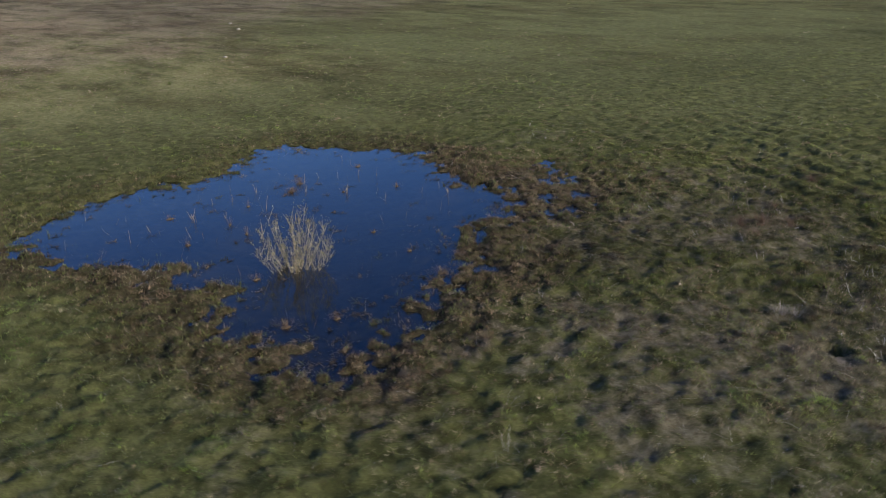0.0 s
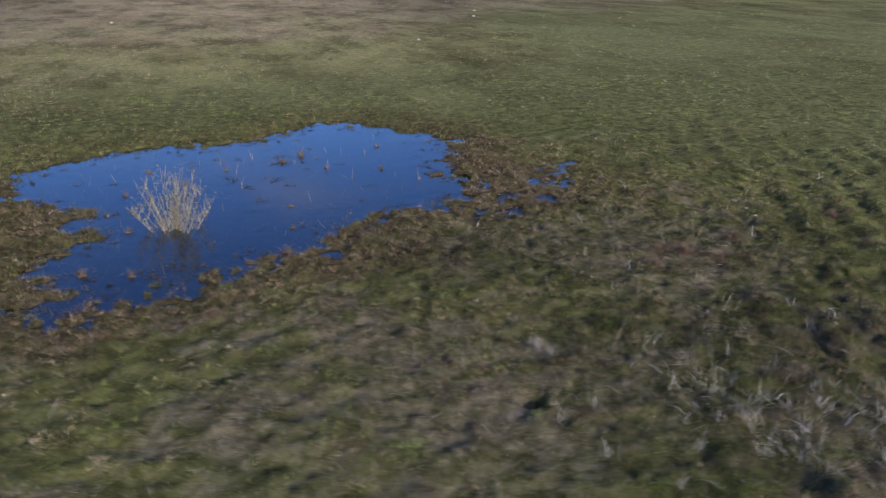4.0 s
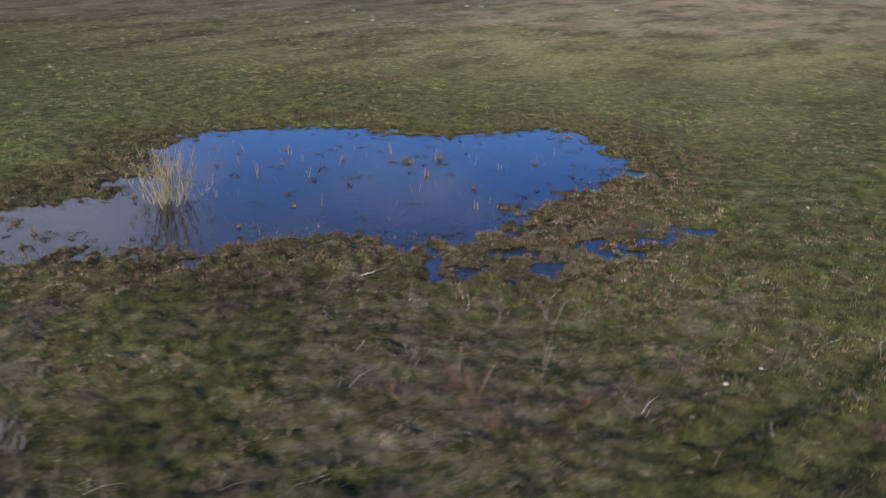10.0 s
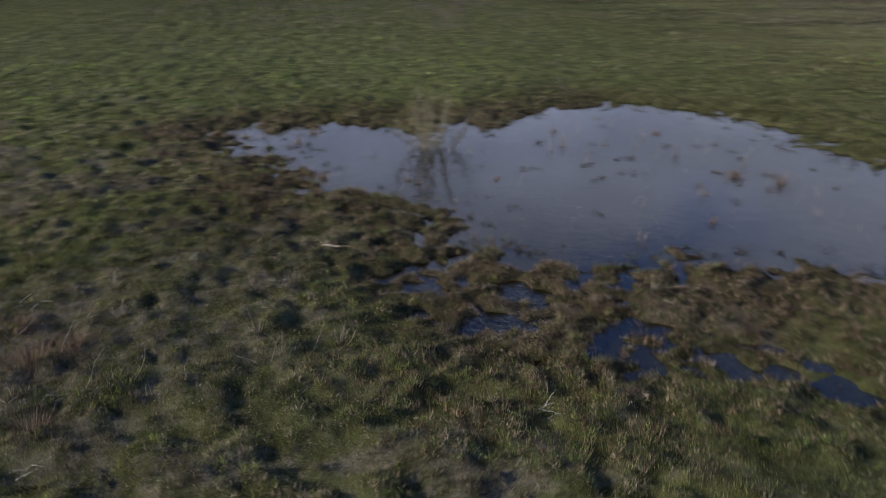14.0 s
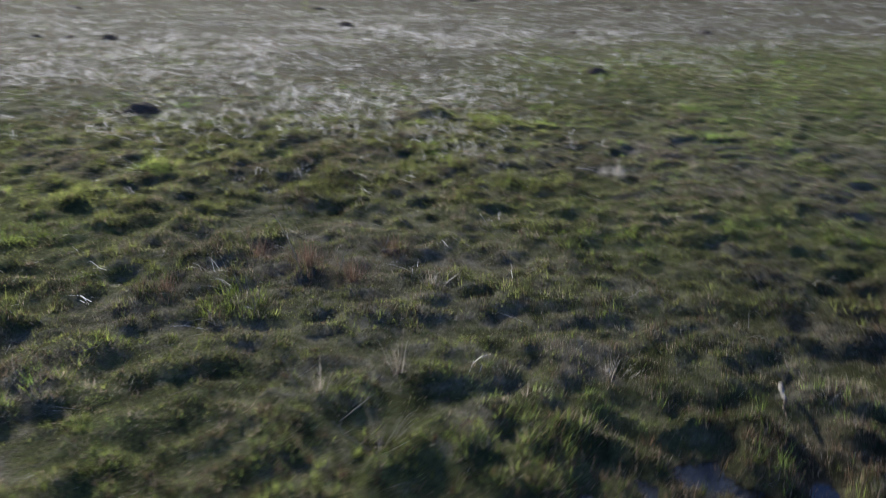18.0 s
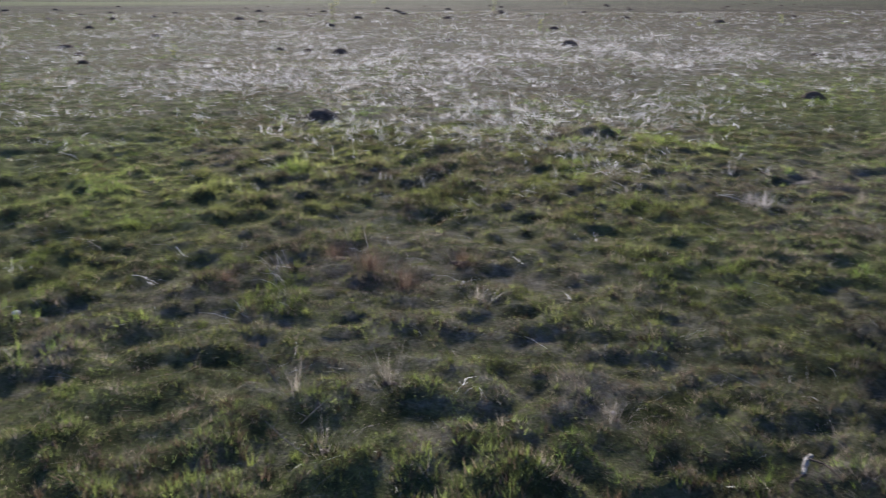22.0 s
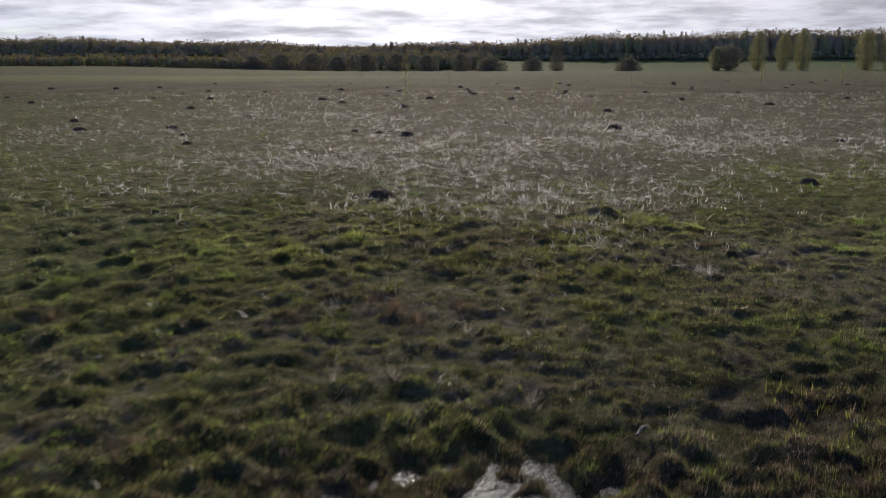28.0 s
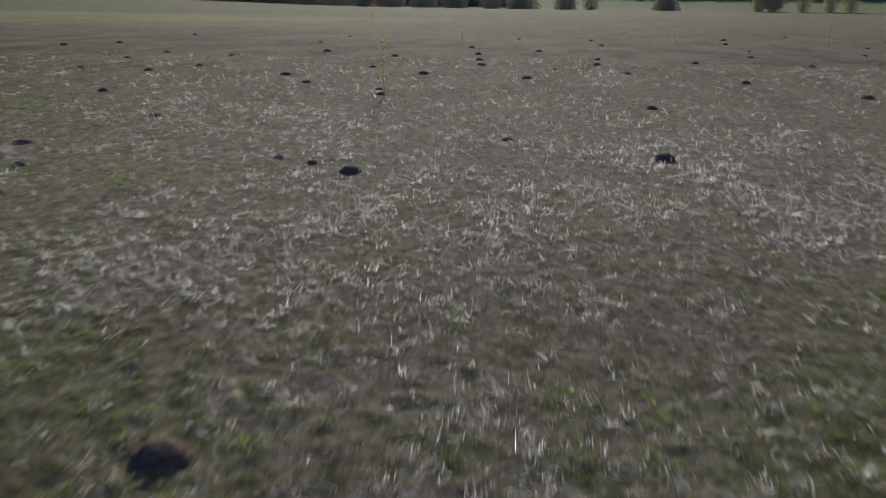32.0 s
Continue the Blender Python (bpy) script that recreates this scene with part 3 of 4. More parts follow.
def ring(box, hole, per_m2):
    x, y = scatter(*box, per_m2)
    k = outside(x, y, hole)
    return x[k], y[k]


def faded(xy, box):
    """Thins the growth out towards the edge of a box."""
    x, y = xy
    edge = np.minimum(np.minimum(x - box[0], box[1] - x), np.minimum(y - box[2], box[3] - y))
    k = rng.random(len(x)) < smooth(edge, 0, 0.22 * (box[1] - box[0]))
    return x[k], y[k]


def bank(x, y, count):
    """Tufts along the water's edge, some of them standing in the shallows."""
    sd, z = shore(x, y), height(x, y)
    clump = 0.5 + 0.5 * vnoise(x, y, 0.55, 91) + 0.3 * vnoise(x, y, 0.22, 92)
    keep = ((sd < 1.7) | (marsh(x, y) > 0.2)) & (z > WATER_Z - 0.16) & (rng.random(len(x)) < np.where(z > WATER_Z, 0.9, 0.75 * np.exp((z - WATER_Z) / 0.035) * smooth(clump, 0.35, 0.8) + 0.03))
    x, y, z, clump = x[keep], y[keep], z[keep], clump[keep]
    n = len(x)
    brown = rng.random(n) < np.clip(0.62 - 0.5 * vnoise(x, y, 1.4, 93) - 0.5 * smooth(y, 27, 31) - 0.15 * smooth(-x, 2, 5), 0.1, 0.9)
    tint = np.where(brown[:, None], shade(MUDDY, x, y, n, 94), shade(GREENS[:3], x, y, n, 96))
    i = np.repeat(np.arange(n), count)
    m = len(i)
    out, head = np.abs(rng.normal(0, 1, m)), rng.uniform(0, 2 * np.pi, m)
    r = 0.045 * out
    lean = np.clip(0.2 + 0.42 * out + rng.normal(0, 0.28, m), 0.0, 1.5)
    length = rng.uniform(0.05, 0.13, m) * (0.7 + 0.5 * clump[i]) + np.clip(WATER_Z - z[i], 0, 0.12)
    return blades(x[i] + r * np.cos(head), y[i] + r * np.sin(head), head, length, rng.uniform(0.006, 0.012, m), lean, tint[i] * rng.uniform(0.65, 1.35, (m, 1)))


MUDDY = np.array([(0.085, 0.058, 0.038), (0.145, 0.102, 0.068), (0.215, 0.155, 0.105), (0.29, 0.225, 0.155)])
co, col = merge(bank(*scatter(-8.5, 9.5, 17, 35.5, 66), 11), tufts(*scatter(*FRONT, 135), 14, 0.9, 0.72), tufts(*scatter(3.0, 12, 21.0, 28.0, 60), 14, 1.0, 0.8), tufts(*scatter(*CLOSE, 84), 12, 1.0, 0.9), filler(*scatter(*CLOSE, 300), 0.9), filler(*scatter(*FRONT, 650), 0.75),
                tufts(*ring(NEAR, CLOSE, 36), 9, 1.35), filler(*ring(NEAR, CLOSE, 60), 1.35),
                tufts(*faded(ring(MID, NEAR, 10), MID), 5, 2.0), filler(*faded(ring(MID, NEAR, 8), MID), 2.0),
                tufts(*faded(ring(FAR, NEAR, 0.3), FAR), 5, 3.8))
dead = np.repeat(col[::3, 0] > col[::3, 1] * 1.08, 3)
mx_, my_ = co[::3, 0], co[::3, 1]
tall_ = np.repeat(lush(mx_, my_) + 0.9 * weedy(mx_, my_) + 0.9 * darker_sward(mx_, my_) + rng.normal(0, 0.15, len(mx_)) > 0.42, 3)
for name, keep_, mat_, words in (("grass", ~dead & ~tall_, BLADE, "short tufted green spring grass"), ("rank_grass", ~dead & tall_, RANK, "longer soft green grass in a damp hollow")):
    tagged(new(name, raw_mesh(name, co[keep_], 3, [mat_], [("tint", "FLOAT_COLOR", col[keep_])])), words, "grass", kind="stuff")
tagged(new("withered_grass", raw_mesh("withered_grass", co[dead], 3, [THATCH_BLADE], [("tint", "FLOAT_COLOR", col[dead])])),
       "short withered brown grass among the green tufts", "grass", kind="stuff")


# a narrow trodden trail through the straw
TRAIL_X, TRAIL_Y = (-20, 3.3, 4.55, 5.72, 6.32, 9.5), (-60, -0.4, 2.8, 6.2, 8.0, 17)


def straws(x, y, count, size, least, tone=1.0, flat_lie=0.0, thin=1.0, bunch=0.6, reach=(0.12, 0.42)):
    """Loose fans of bleached dead stalks, each from one root."""
    blot = 0.5 + 0.5 * (0.45 * vnoise(x, y, 1.6, 61) + 0.35 * vnoise(x, y, 0.5, 63) + 0.35 * vnoise(x, y, 4.5, 64))
    dry = straw_belt(x, y) * (0.8 + 0.5 * np.exp(-((x - 5.5) / 7) ** 2 - ((y - 2) / 9) ** 2) + 0.5 * np.exp(-((x - 6.3) / 3.2) ** 2 - ((y - 3) / 4.5) ** 2))
    dry = dry * (1 + 0.25 * lush(x, y))
    bare = np.min([np.hypot(x - a_, y - b_) for a_, b_ in BARE_SPOTS], 0) < 0.34
    keep = ~bare & (height(x, y) > WATER_Z + 0.01) & (rng.random(len(x)) < np.clip(least + dry * (0.14 + 0.95 * smooth(blot, 0.34, 0.76)), 0, 1) * (1 - 0.9 * np.exp(-((np.interp(y, TRAIL_Y, TRAIL_X) - x) / 0.14) ** 2)))
    x, y = x[keep], y[keep]
    vigour = rng.uniform(0.55, 1.15, len(x)) * (1.15 - 0.3 * smooth(-y, -14, -6))
    i = np.repeat(np.arange(len(x)), count)
    n = len(i)
    comb = 1.3 + 1.2 * vnoise(x, y, 2.0, 62) + rng.normal(0, 0.8, len(x))
    head = comb[i] + rng.normal(0, bunch, n)
    px, py = x[i] + rng.normal(0, 0.045, n) * size, y[i] + rng.normal(0, 0.045, n) * size
    length = rng.uniform(*reach, n) * vigour[i] * size ** 0.4
    lean = np.clip(rng.normal(1.12 + flat_lie, 0.36, n), 0.15, 1.54)
    foot = np.stack([px, py, height(px, py) + 0.005 + 0.025 * rng.random(n)], 1)
    way_ = np.stack([np.cos(head) * np.sin(lean), np.sin(head) * np.sin(lean), np.abs(np.cos(lean))], 1)
    half = foot + way_ * (length * 0.55)[:, None]
    droop = way_.copy()
    droop[:, 2] -= rng.uniform(0.1, 0.7, n)
    droop[:, :2] += rng.normal(0, 0.18, (n, 2))
    tip = half + droop * (length * 0.45)[:, None]
    tip[:, 2] = np.maximum(tip[:, 2], foot[:, 2])
    across = np.stack([-np.sin(head), np.cos(head), rng.normal(0, 0.5, n)], 1) * (rng.uniform(0.0024, 0.0052, n) * (1 - 0.5 * smooth(py, 10, 16)) * size * thin / 2)[:, None]
    a = np.stack([foot - across, foot + across, half + across, half - across], 1)
    b = np.stack([half - across, half + across, tip + across * 0.3, tip - across * 0.3], 1)
    tint = pick(STRAWS, n) * tone * (rng.uniform(0.7, 1.25, len(x)) * (1 - 0.2 * lush(x, y)))[i][:, None]
    tint = np.repeat(np.concatenate([tint, tint]), 4, 0)
    return np.concatenate([a, b]).reshape(-1, 3), np.concatenate([tint, np.ones((len(tint), 1))], 1)


WISPS = (-14, 30, -16, 30)
TUFT = {"thin": 1.4, "bunch": 0.45, "reach": (0.11, 0.31), "flat_lie": -0.22}
co, col = merge(straws(*scatter(*FRONT, 45), 1, 0.42, 0.6, np.array([0.35, 0.30, 0.22]), 0.3), straws(*scatter(-3, 15, 5, 18, 7), 3, 0.68, 0.5, 0.80, 0.28),
                straws(*scatter(*WISPS, 12), 5, 1.2, 0.012, 1.05, **TUFT), straws(*faded(scatter(-12, 22, -12, 17, 9), (-12, 22, -12, 17)), 7, 1.2, 0.0, 1.05, **TUFT),
                straws(*faded(scatter(-6, 18, -12, 15, 4), (-6, 18, -12, 15)), 5, 1.3, 0.0), straws(*scatter(*WISPS, 15), 1, 0.55, 0.6, 0.8, 0.45),
                straws(*faded(ring((-50, 60, -95, 30), WISPS, 3.0), (-50, 60, -95, 60)), 5, 1.7, 0.0, 1.1, **TUFT))
tagged(new("dead_grass", raw_mesh("dead_grass", co, 4, [STRAW], [("tint", "FLOAT_COLOR", col)])),
       "pale dead grass stalks lying over the meadow", "grass", kind="stuff")


# ---- builders ----
def part(name, bm, mat, parent, label=""):
    me = bpy.data.meshes.new(name)
    bm.to_mesh(me)
    bm.free()
    if mat:
        me.materials.append(mat)
    ob = new(name, me)
    ob.parent = parent
    if label:
        ob["label"] = label
    return ob


def thing(name, at, label, category, group=""):
    ob = new(name)
    ob.location = at
    return tagged(ob, label, category, group)


def tube(bm, points, radii, sides=6):
    """A tapered stem along points."""
    rings = []
    for i, p in enumerate(points):
        p = Vector(p)
        d = (Vector(points[min(i + 1, len(points) - 1)]) - Vector(points[max(i - 1, 0)])).normalized()
        u = d.orthogonal().normalized()
        v = d.cross(u)
        rings.append([bm.verts.new(p + (u * math.cos(a) + v * math.sin(a)) * radii[i]) for a in (2 * math.pi * k / sides for k in range(sides))])
    for r, s in zip(rings, rings[1:]):
        for k in range(sides):
            bm.faces.new((r[k], r[(k + 1) % sides], s[(k + 1) % sides], s[k]))
    bm.faces.new(rings[0][::-1])
    bm.faces.new(rings[-1])


def leaf_part(name, centers, size, tints, parent, mat, label=""):
    """Many small leaves round the given centres, as one mesh."""
    n = len(centers)
    c = np.array(centers)
    a, b = rng.normal(size=(n, 3)), rng.normal(size=(n, 3))
    a /= np.linalg.norm(a, axis=1)[:, None]
    b -= (a * b).sum(1)[:, None] * a
    b /= np.linalg.norm(b, axis=1)[:, None]
    s = rng.uniform(0.6, 1.3, n)[:, None] * size
    co = np.stack([c - a * s, c + b * s * 0.45, c + a * s, c - b * s * 0.45], 1).reshape(-1, 3)
    t = np.repeat(pick(np.array(tints), n), 4, 0)
    ob = new(name, raw_mesh(name, co, 4, [mat], [("tint", "FLOAT_COLOR", np.concatenate([t, np.ones((len(t), 1))], 1))]))
    ob.parent = parent
    if label:
        ob["label"] = label
    return ob


# ---- molehills ----
def molehill_mesh(seed, width, tall, soil=SOIL):
    bm = bmesh.new()
    bmesh.ops.create_icosphere(bm, subdivisions=4, radius=1)
    for v in bm.verts:
        d = v.co.normalized()
        lump = 1 + 0.10 * noise.noise(d * 2.1 + Vector((seed * 9.1, 0, 0))) + 0.035 * noise.noise(d * 6 + Vector((0, seed * 5.3, 0))) + 0.025 * noise.noise(d * 15)
        flare = 1 + 0.55 * max(0, 0.35 - d.z) ** 1.2
        v.co = Vector((d.x * width / 2 * lump * flare, d.y * width / 2 * lump * flare * 0.85, max(d.z, -0.25) * tall * lump))
    me = bpy.data.meshes.new("molehill")
    bm.to_mesh(me)
    bm.free()
    for f in me.polygons:
        f.use_smooth = True
    me.materials.append(soil)
    return me


HEAPS = [molehill_mesh(k, *wh) for k, wh in enumerate(((0.72, 0.24), (0.62, 0.21), (0.55, 0.17), (0.8, 0.20)))]
# near ones
MOLES = [(9.83, 9.05), (4.45, 10.4), (-0.8, 4.8), (-3.9, -6.2), (-8.9, -5.4), (4.6, -9.4), (12.9, -5.3), (11.8, -29.3), (17.0, -20.4), (20.1, -0.4),
         (14.3, -6.0), (15.5, -6.4), (16.7, -40.3), (-15.3, -15.8), (-19.6, -41.0), (-10.9, -18.3)]
# those further down the meadow
MOLES_FAR = [(41.9, -20.4), (56.0, -41.6), (30.3, -8.2), (27.6, -4.7), (47.2, -24.8), (36.5, -26.1), (48.2, -47.0), (38.2, -33.1), (29.3, -17.8), (23.9, -6.0),
             (21.8, -3.3), (22.9, -11.8), (33.1, -37.3), (31.2, -29.7), (29.2, -44.8), (21.9, -23.6), (21.7, -33.2), (17.6, -22.0), (35.8, -67.5), (17.7, -30.1),
             (18.0, -46.0), (15.8, -36.6), (19.3, -71.5), (11.2, -35.4), (12.1, -71.6), (10.4, -62.1), (9.0, -39.4), (6.9, -34.0), (9.6, -11.1), (5.2, -20.2),
             (2.9, -43.7), (-0.5, -70.7), (0.7, -31.0), (-1.2, -51.2), (-4.3, -43.9), (-9.9, -56.6), (-17.6, -85.8), (-23.1, -105.2), (-10.4, -34.9), (-4.2,
             -26.5), (-29.4, -116.7), (-18.7, -72.4), (-24.6, -90.1), (32.3, -26.2), (49.7, -42.1), (39.2, -39.4), (9.3, -44.0), (-1.7, -58.7), (-12.7, -69.8),
             (-0.9, -80.8), (50.6, -63.2), (24.3, -26.5), (34.1, -55.6), (26.7, -51.0), (22.8, -41.1), (20.1, -53.3), (14.3, -50.9), (10.1, -95.6), (1.0, -118.2),
             (-8.6, -94.4)]
for k, (x, y) in enumerate(MOLES + MOLES_FAR):
    if k == 1:
        continue  # an old one, grown over: part of the ground
    ob = new("molehill", HEAPS[(k * 7 + k // 3) % 4])
    big = (1.0, 0.85, 0.95, 0.75, 0.8)[k % 5] * (0.84 if k < 10 else 0.55 if k in (10, 11) else 0.82)
    ob.matrix_world = pose(x, y, zat(x, y) + (0.03 if k < 10 else 0.015), 0, 0, k * 67) @ Matrix.Diagonal((big, big, big * (0.9 if k < 10 else 0.85), 1))
    tagged(ob, "dark crumbly earth molehill in the dry meadow grass", "molehill", "molehills in the meadow")


# ---- the bush in the pond ----
def stem_points(foot, aim, length, bend, steps=6):
    pts, d, p = [Vector(foot)], Vector(aim).normalized(), Vector(foot)
    for _ in range(steps):
        d = (d + Vector((random.gauss(0, bend), random.gauss(0, bend), 0.06))).normalized()
        p = p + d * (length / steps)
        pts.append(p.copy())
    return pts


def bush(at, tall, wide, stems, label, group=""):
    random.seed(31)
    top = thing("bush", at, label, "bush", group)
    leaves = []
    for k in range(stems):
        a = 2 * math.pi * k / stems * 3 + random.uniform(-0.3, 0.3)
        out = random.uniform(0.02, 1.0) ** 0.8
        length = tall * random.uniform(0.7, 1.08) * (1.06 - 0.42 * out * out)
        aim = out * wide / tall * 0.74
        pts = stem_points((0.34 * out * math.cos(a), 0.34 * out * math.sin(a), -0.25), (aim * math.cos(a), aim * math.sin(a), 1), length + 0.25, 0.07)
        bm = bmesh.new()
        tube(bm, pts, [0.0046 - 0.0005 * i for i in range(len(pts))], 5)
        for j in range(9):
            q = pts[random.randint(1, len(pts) - 2)]
            b = random.uniform(0, 6.28)
            tw = stem_points(q, (math.cos(b) * 0.55, math.sin(b) * 0.55, 1.3), random.uniform(0.15, 0.34), 0.1, 3)
            tube(bm, tw, [0.005, 0.004, 0.003, 0.002], 4)
            leaves += [tw[-1 - random.randint(0, 2)] + Vector((random.gauss(0, 0.03), random.gauss(0, 0.03), random.gauss(0, 0.05))) for _ in range(3)]
        for q in pts[2:]:
            leaves += [q + Vector((random.gauss(0, 0.035), random.gauss(0, 0.035), random.gauss(0, 0.06))) for _ in range(4)]
        part("stem", bm, WILLOW, top)
    leaf_part("foliage", leaves, 0.022, [(0.20, 0.18, 0.092), (0.24, 0.215, 0.125), (0.16, 0.147, 0.078), (0.28, 0.248, 0.16)], top, LEAF, "small pale yellow-green spring leaves")
    return top


bush((-2.70, 23.15, WATER_Z), 1.28, 1.85, 34, "sparse pale willow bush with young leaves standing in the pond")


# ---- fallen branch, stones, dead clumps ----
def fallen_branch():
    top = thing("fallen_branch", (3.57, 20.84, zat(3.57, 20.84)), "weathered grey broken branch lying in the wet grass", "branch")
    for name, ends, r in (("log_piece", ((0.05, 0.12, 0.08), (0.10, 0.23, 0.09), (0.16, 0.36, 0.08)), (0.016, 0.018, 0.009)),
                          ("twig", ((0.15, 0.34, 0.08), (0.24, 0.50, 0.12), (0.30, 0.60, 0.10)), (0.010, 0.008, 0.005)),
                          ("twig", ((0.08, 0.18, 0.09), (0.00, 0.34, 0.13), (-0.03, 0.46, 0.12)), (0.008, 0.006, 0.004))):
        bm = bmesh.new()
        a, b, c = (Vector(e) for e in ends)
        pts = [a.lerp(b, t) for t in (0, 0.33, 0.66)] + [b.lerp(c, t) for t in (0, 0.33, 0.66, 1)]
        rad = [r[0] + (r[1] - r[0]) * t for t in (0, 0.33, 0.66)] + [r[1] + (r[2] - r[1]) * t for t in (0, 0.33, 0.66, 1)]
        tube(bm, [p + Vector((random.gauss(0, 0.008), random.gauss(0, 0.008), random.gauss(0, 0.006))) for p in pts], [q * random.uniform(0.85, 1.15) for q in rad], 9)
        part(name, bm, DEADWOOD if name == "log_piece" else THATCH, top)


fallen_branch()


def stone(x, y, size):
    bm = bmesh.new()
    bmesh.ops.create_icosphere(bm, subdivisions=2, radius=size / 2)
    for v in bm.verts:
        v.co *= 1 + 0.25 * noise.noise(v.co * 18 + Vector((x, y, 0)))
        v.co.z *= 0.6
    ob = part("stone", bm, STONE, None)
    ob.location = (x, y, zat(x, y) + size * 0.35)
    tagged(ob, "small pale stone lying in the short grass", "stone", "pale stones in the grass")


for x, y, size in ((4.79, 20.5, 0.045), (10.02, 20.45, 0.06), (9.7, 19.65, 0.07), (9.9, 28.1, 0.07), (-22.5, 56.4, 0.22), (-19.4, 59.3, 0.24), (-18.7, 72.3, 0.25), (-17.4, 72.2, 0.22), (-7.2, 73.5, 0.26), (20.7, 73.0, 0.28), (11.7, 56.6, 0.2), (22.4, 78.0, 0.26), (-24.4, 64.9, 0.22)):
    stone(x, y, size)


def dead_clump(x, y, wide, tall, count, tints, label, name="dead_clump", level=None, lean=1.3, mat=STRAW):
    """A tuft of dead stalks: each a bent strip."""
    n = int(count * 1.6)
    head, out = rng.uniform(0, 6.283, n), np.abs(rng.normal(0, 0.55, n))
    tilt = np.clip(0.15 + out * lean * 0.75, 0, 1.5)
    length = rng.uniform(0.4, 0.95, n) * tall
    foot = np.stack([np.cos(head) * out * wide * 0.35, np.sin(head) * out * wide * 0.35, np.full(n, -0.03)], 1)
    d = np.stack([np.cos(head) * np.sin(tilt), np.sin(head) * np.sin(tilt), np.cos(tilt)], 1)
    half = foot + d * (length * 0.6)[:, None]
    d2 = d.copy()
    d2[:, 2] -= rng.uniform(0.1, 0.9, n)
    tip = half + d2 * (length * 0.4)[:, None]
    ac = np.stack([-np.sin(head), np.cos(head), np.zeros(n)], 1) * (rng.uniform(0.0016, 0.0034, n) / 2)[:, None]
    co = np.concatenate([np.stack([foot - ac, foot + ac, half + ac, half - ac], 1), np.stack([half - ac, half + ac, tip + ac * 0.3, tip - ac * 0.3], 1)]).reshape(-1, 3)
    t = pick(np.array(tints), n)
    t = np.repeat(np.concatenate([t, t]), 4, 0)
    top = thing(name, (x, y, zat(x, y) if level is None else level), label, "dead grass")
    ob = new("dead_grass_fringe", raw_mesh("dead_grass_fringe", co, 4, [mat], [("tint", "FLOAT_COLOR", np.concatenate([t, np.ones((len(t), 1))], 1))]))
    ob.parent = top
    tagged(ob, kind="stuff")
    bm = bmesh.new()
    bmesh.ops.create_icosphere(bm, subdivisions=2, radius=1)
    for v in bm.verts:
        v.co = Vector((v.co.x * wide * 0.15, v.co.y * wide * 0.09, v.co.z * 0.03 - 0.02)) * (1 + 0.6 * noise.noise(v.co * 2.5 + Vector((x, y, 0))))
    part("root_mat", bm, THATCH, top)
    return top


RUST = [(0.16, 0.09, 0.05), (0.26, 0.17, 0.1), (0.36, 0.27, 0.18)]
PALE = [(0.27, 0.235, 0.18), (0.36, 0.315, 0.25), (0.2, 0.165, 0.12)]
RED = [(0.115, 0.073, 0.054), (0.18, 0.122, 0.092), (0.25, 0.188, 0.14)]
for x, y, wd, tl, c in ((0.25, 28.6, 0.8, 0.22, 200), (0.86, 29.2, 0.7, 0.36, 90), (-3.9, 26.1, 0.5, 0.3, 26), (-2.45, 26.9, 0.3, 0.34, 16), (2.83, 27.1, 0.4, 0.22, 40),
                        (3.3, 29.8, 0.6, 0.15, 60), (-1.36, 28.05, 0.35, 0.4, 18), (-2.47, 25.95, 0.3, 0.45, 22), (-0.2, 22.45, 0.4, 0.15, 40), (-0.04, 24.1, 0.4, 0.14, 36),
                        (1.34, 27.6, 0.35, 0.3, 14), (-3.4, 28.36, 0.7, 0.16, 50), (2.7, 23.0, 0.6, 0.16, 90), (0.53, 21.4, 0.7, 0.18, 120), (-0.5, 20.9, 0.8, 0.2, 110),
                        (0.5, 21.6, 0.5, 0.2, 70), (-3.7, 23.1, 0.6, 0.22, 50), (-4.4, 20.6, 0.7, 0.22, 90), (-3.5, 20.3, 0.5, 0.25, 60)):
    dead_clump(x, y, wd, tl, c, RUST, "rusty dead grass clump floating in the pond", level=WATER_Z + 0.02)["group"] = "dead clumps in the pond"
BLEACHED = [(0.42, 0.38, 0.33), (0.58, 0.53, 0.47), (0.32, 0.285, 0.24)]
for x, y, wd, tl, c in ((2.56, 14.93, 0.6, 0.34, 130), (2.7, 14.75, 0.5, 0.3, 90)):
    dead_clump(x, y, wd, tl, c, BLEACHED, "bleached straw-coloured wisp of dead grass in green turf")["group"] = "bleached wisps in the turf"
for x, y, wd, tl, c in ( (5.87, 18.7, 0.5, 0.25, 60), (8.3, 14.17, 0.6, 0.15, 60), (1.6, 15.4, 0.5, 0.25, 60), (6.4, 20.3, 0.5, 0.4, 60),
                        (1.3, 14.7, 0.4, 0.3, 36), (4.8, 20.55, 0.5, 0.3, 60), (7.0, 20.6, 0.4, 0.35, 40), (6.65, 21.2, 0.4, 0.35, 40), (-6.8, 17.5, 0.5, 0.2, 60), (1.45, 13.1, 0.7, 0.2, 90)):
    dead_clump(x, y, wd, tl, c, PALE, "pale bleached wisp of dead grass in the meadow")["group"] = "pale wisps in the meadow"
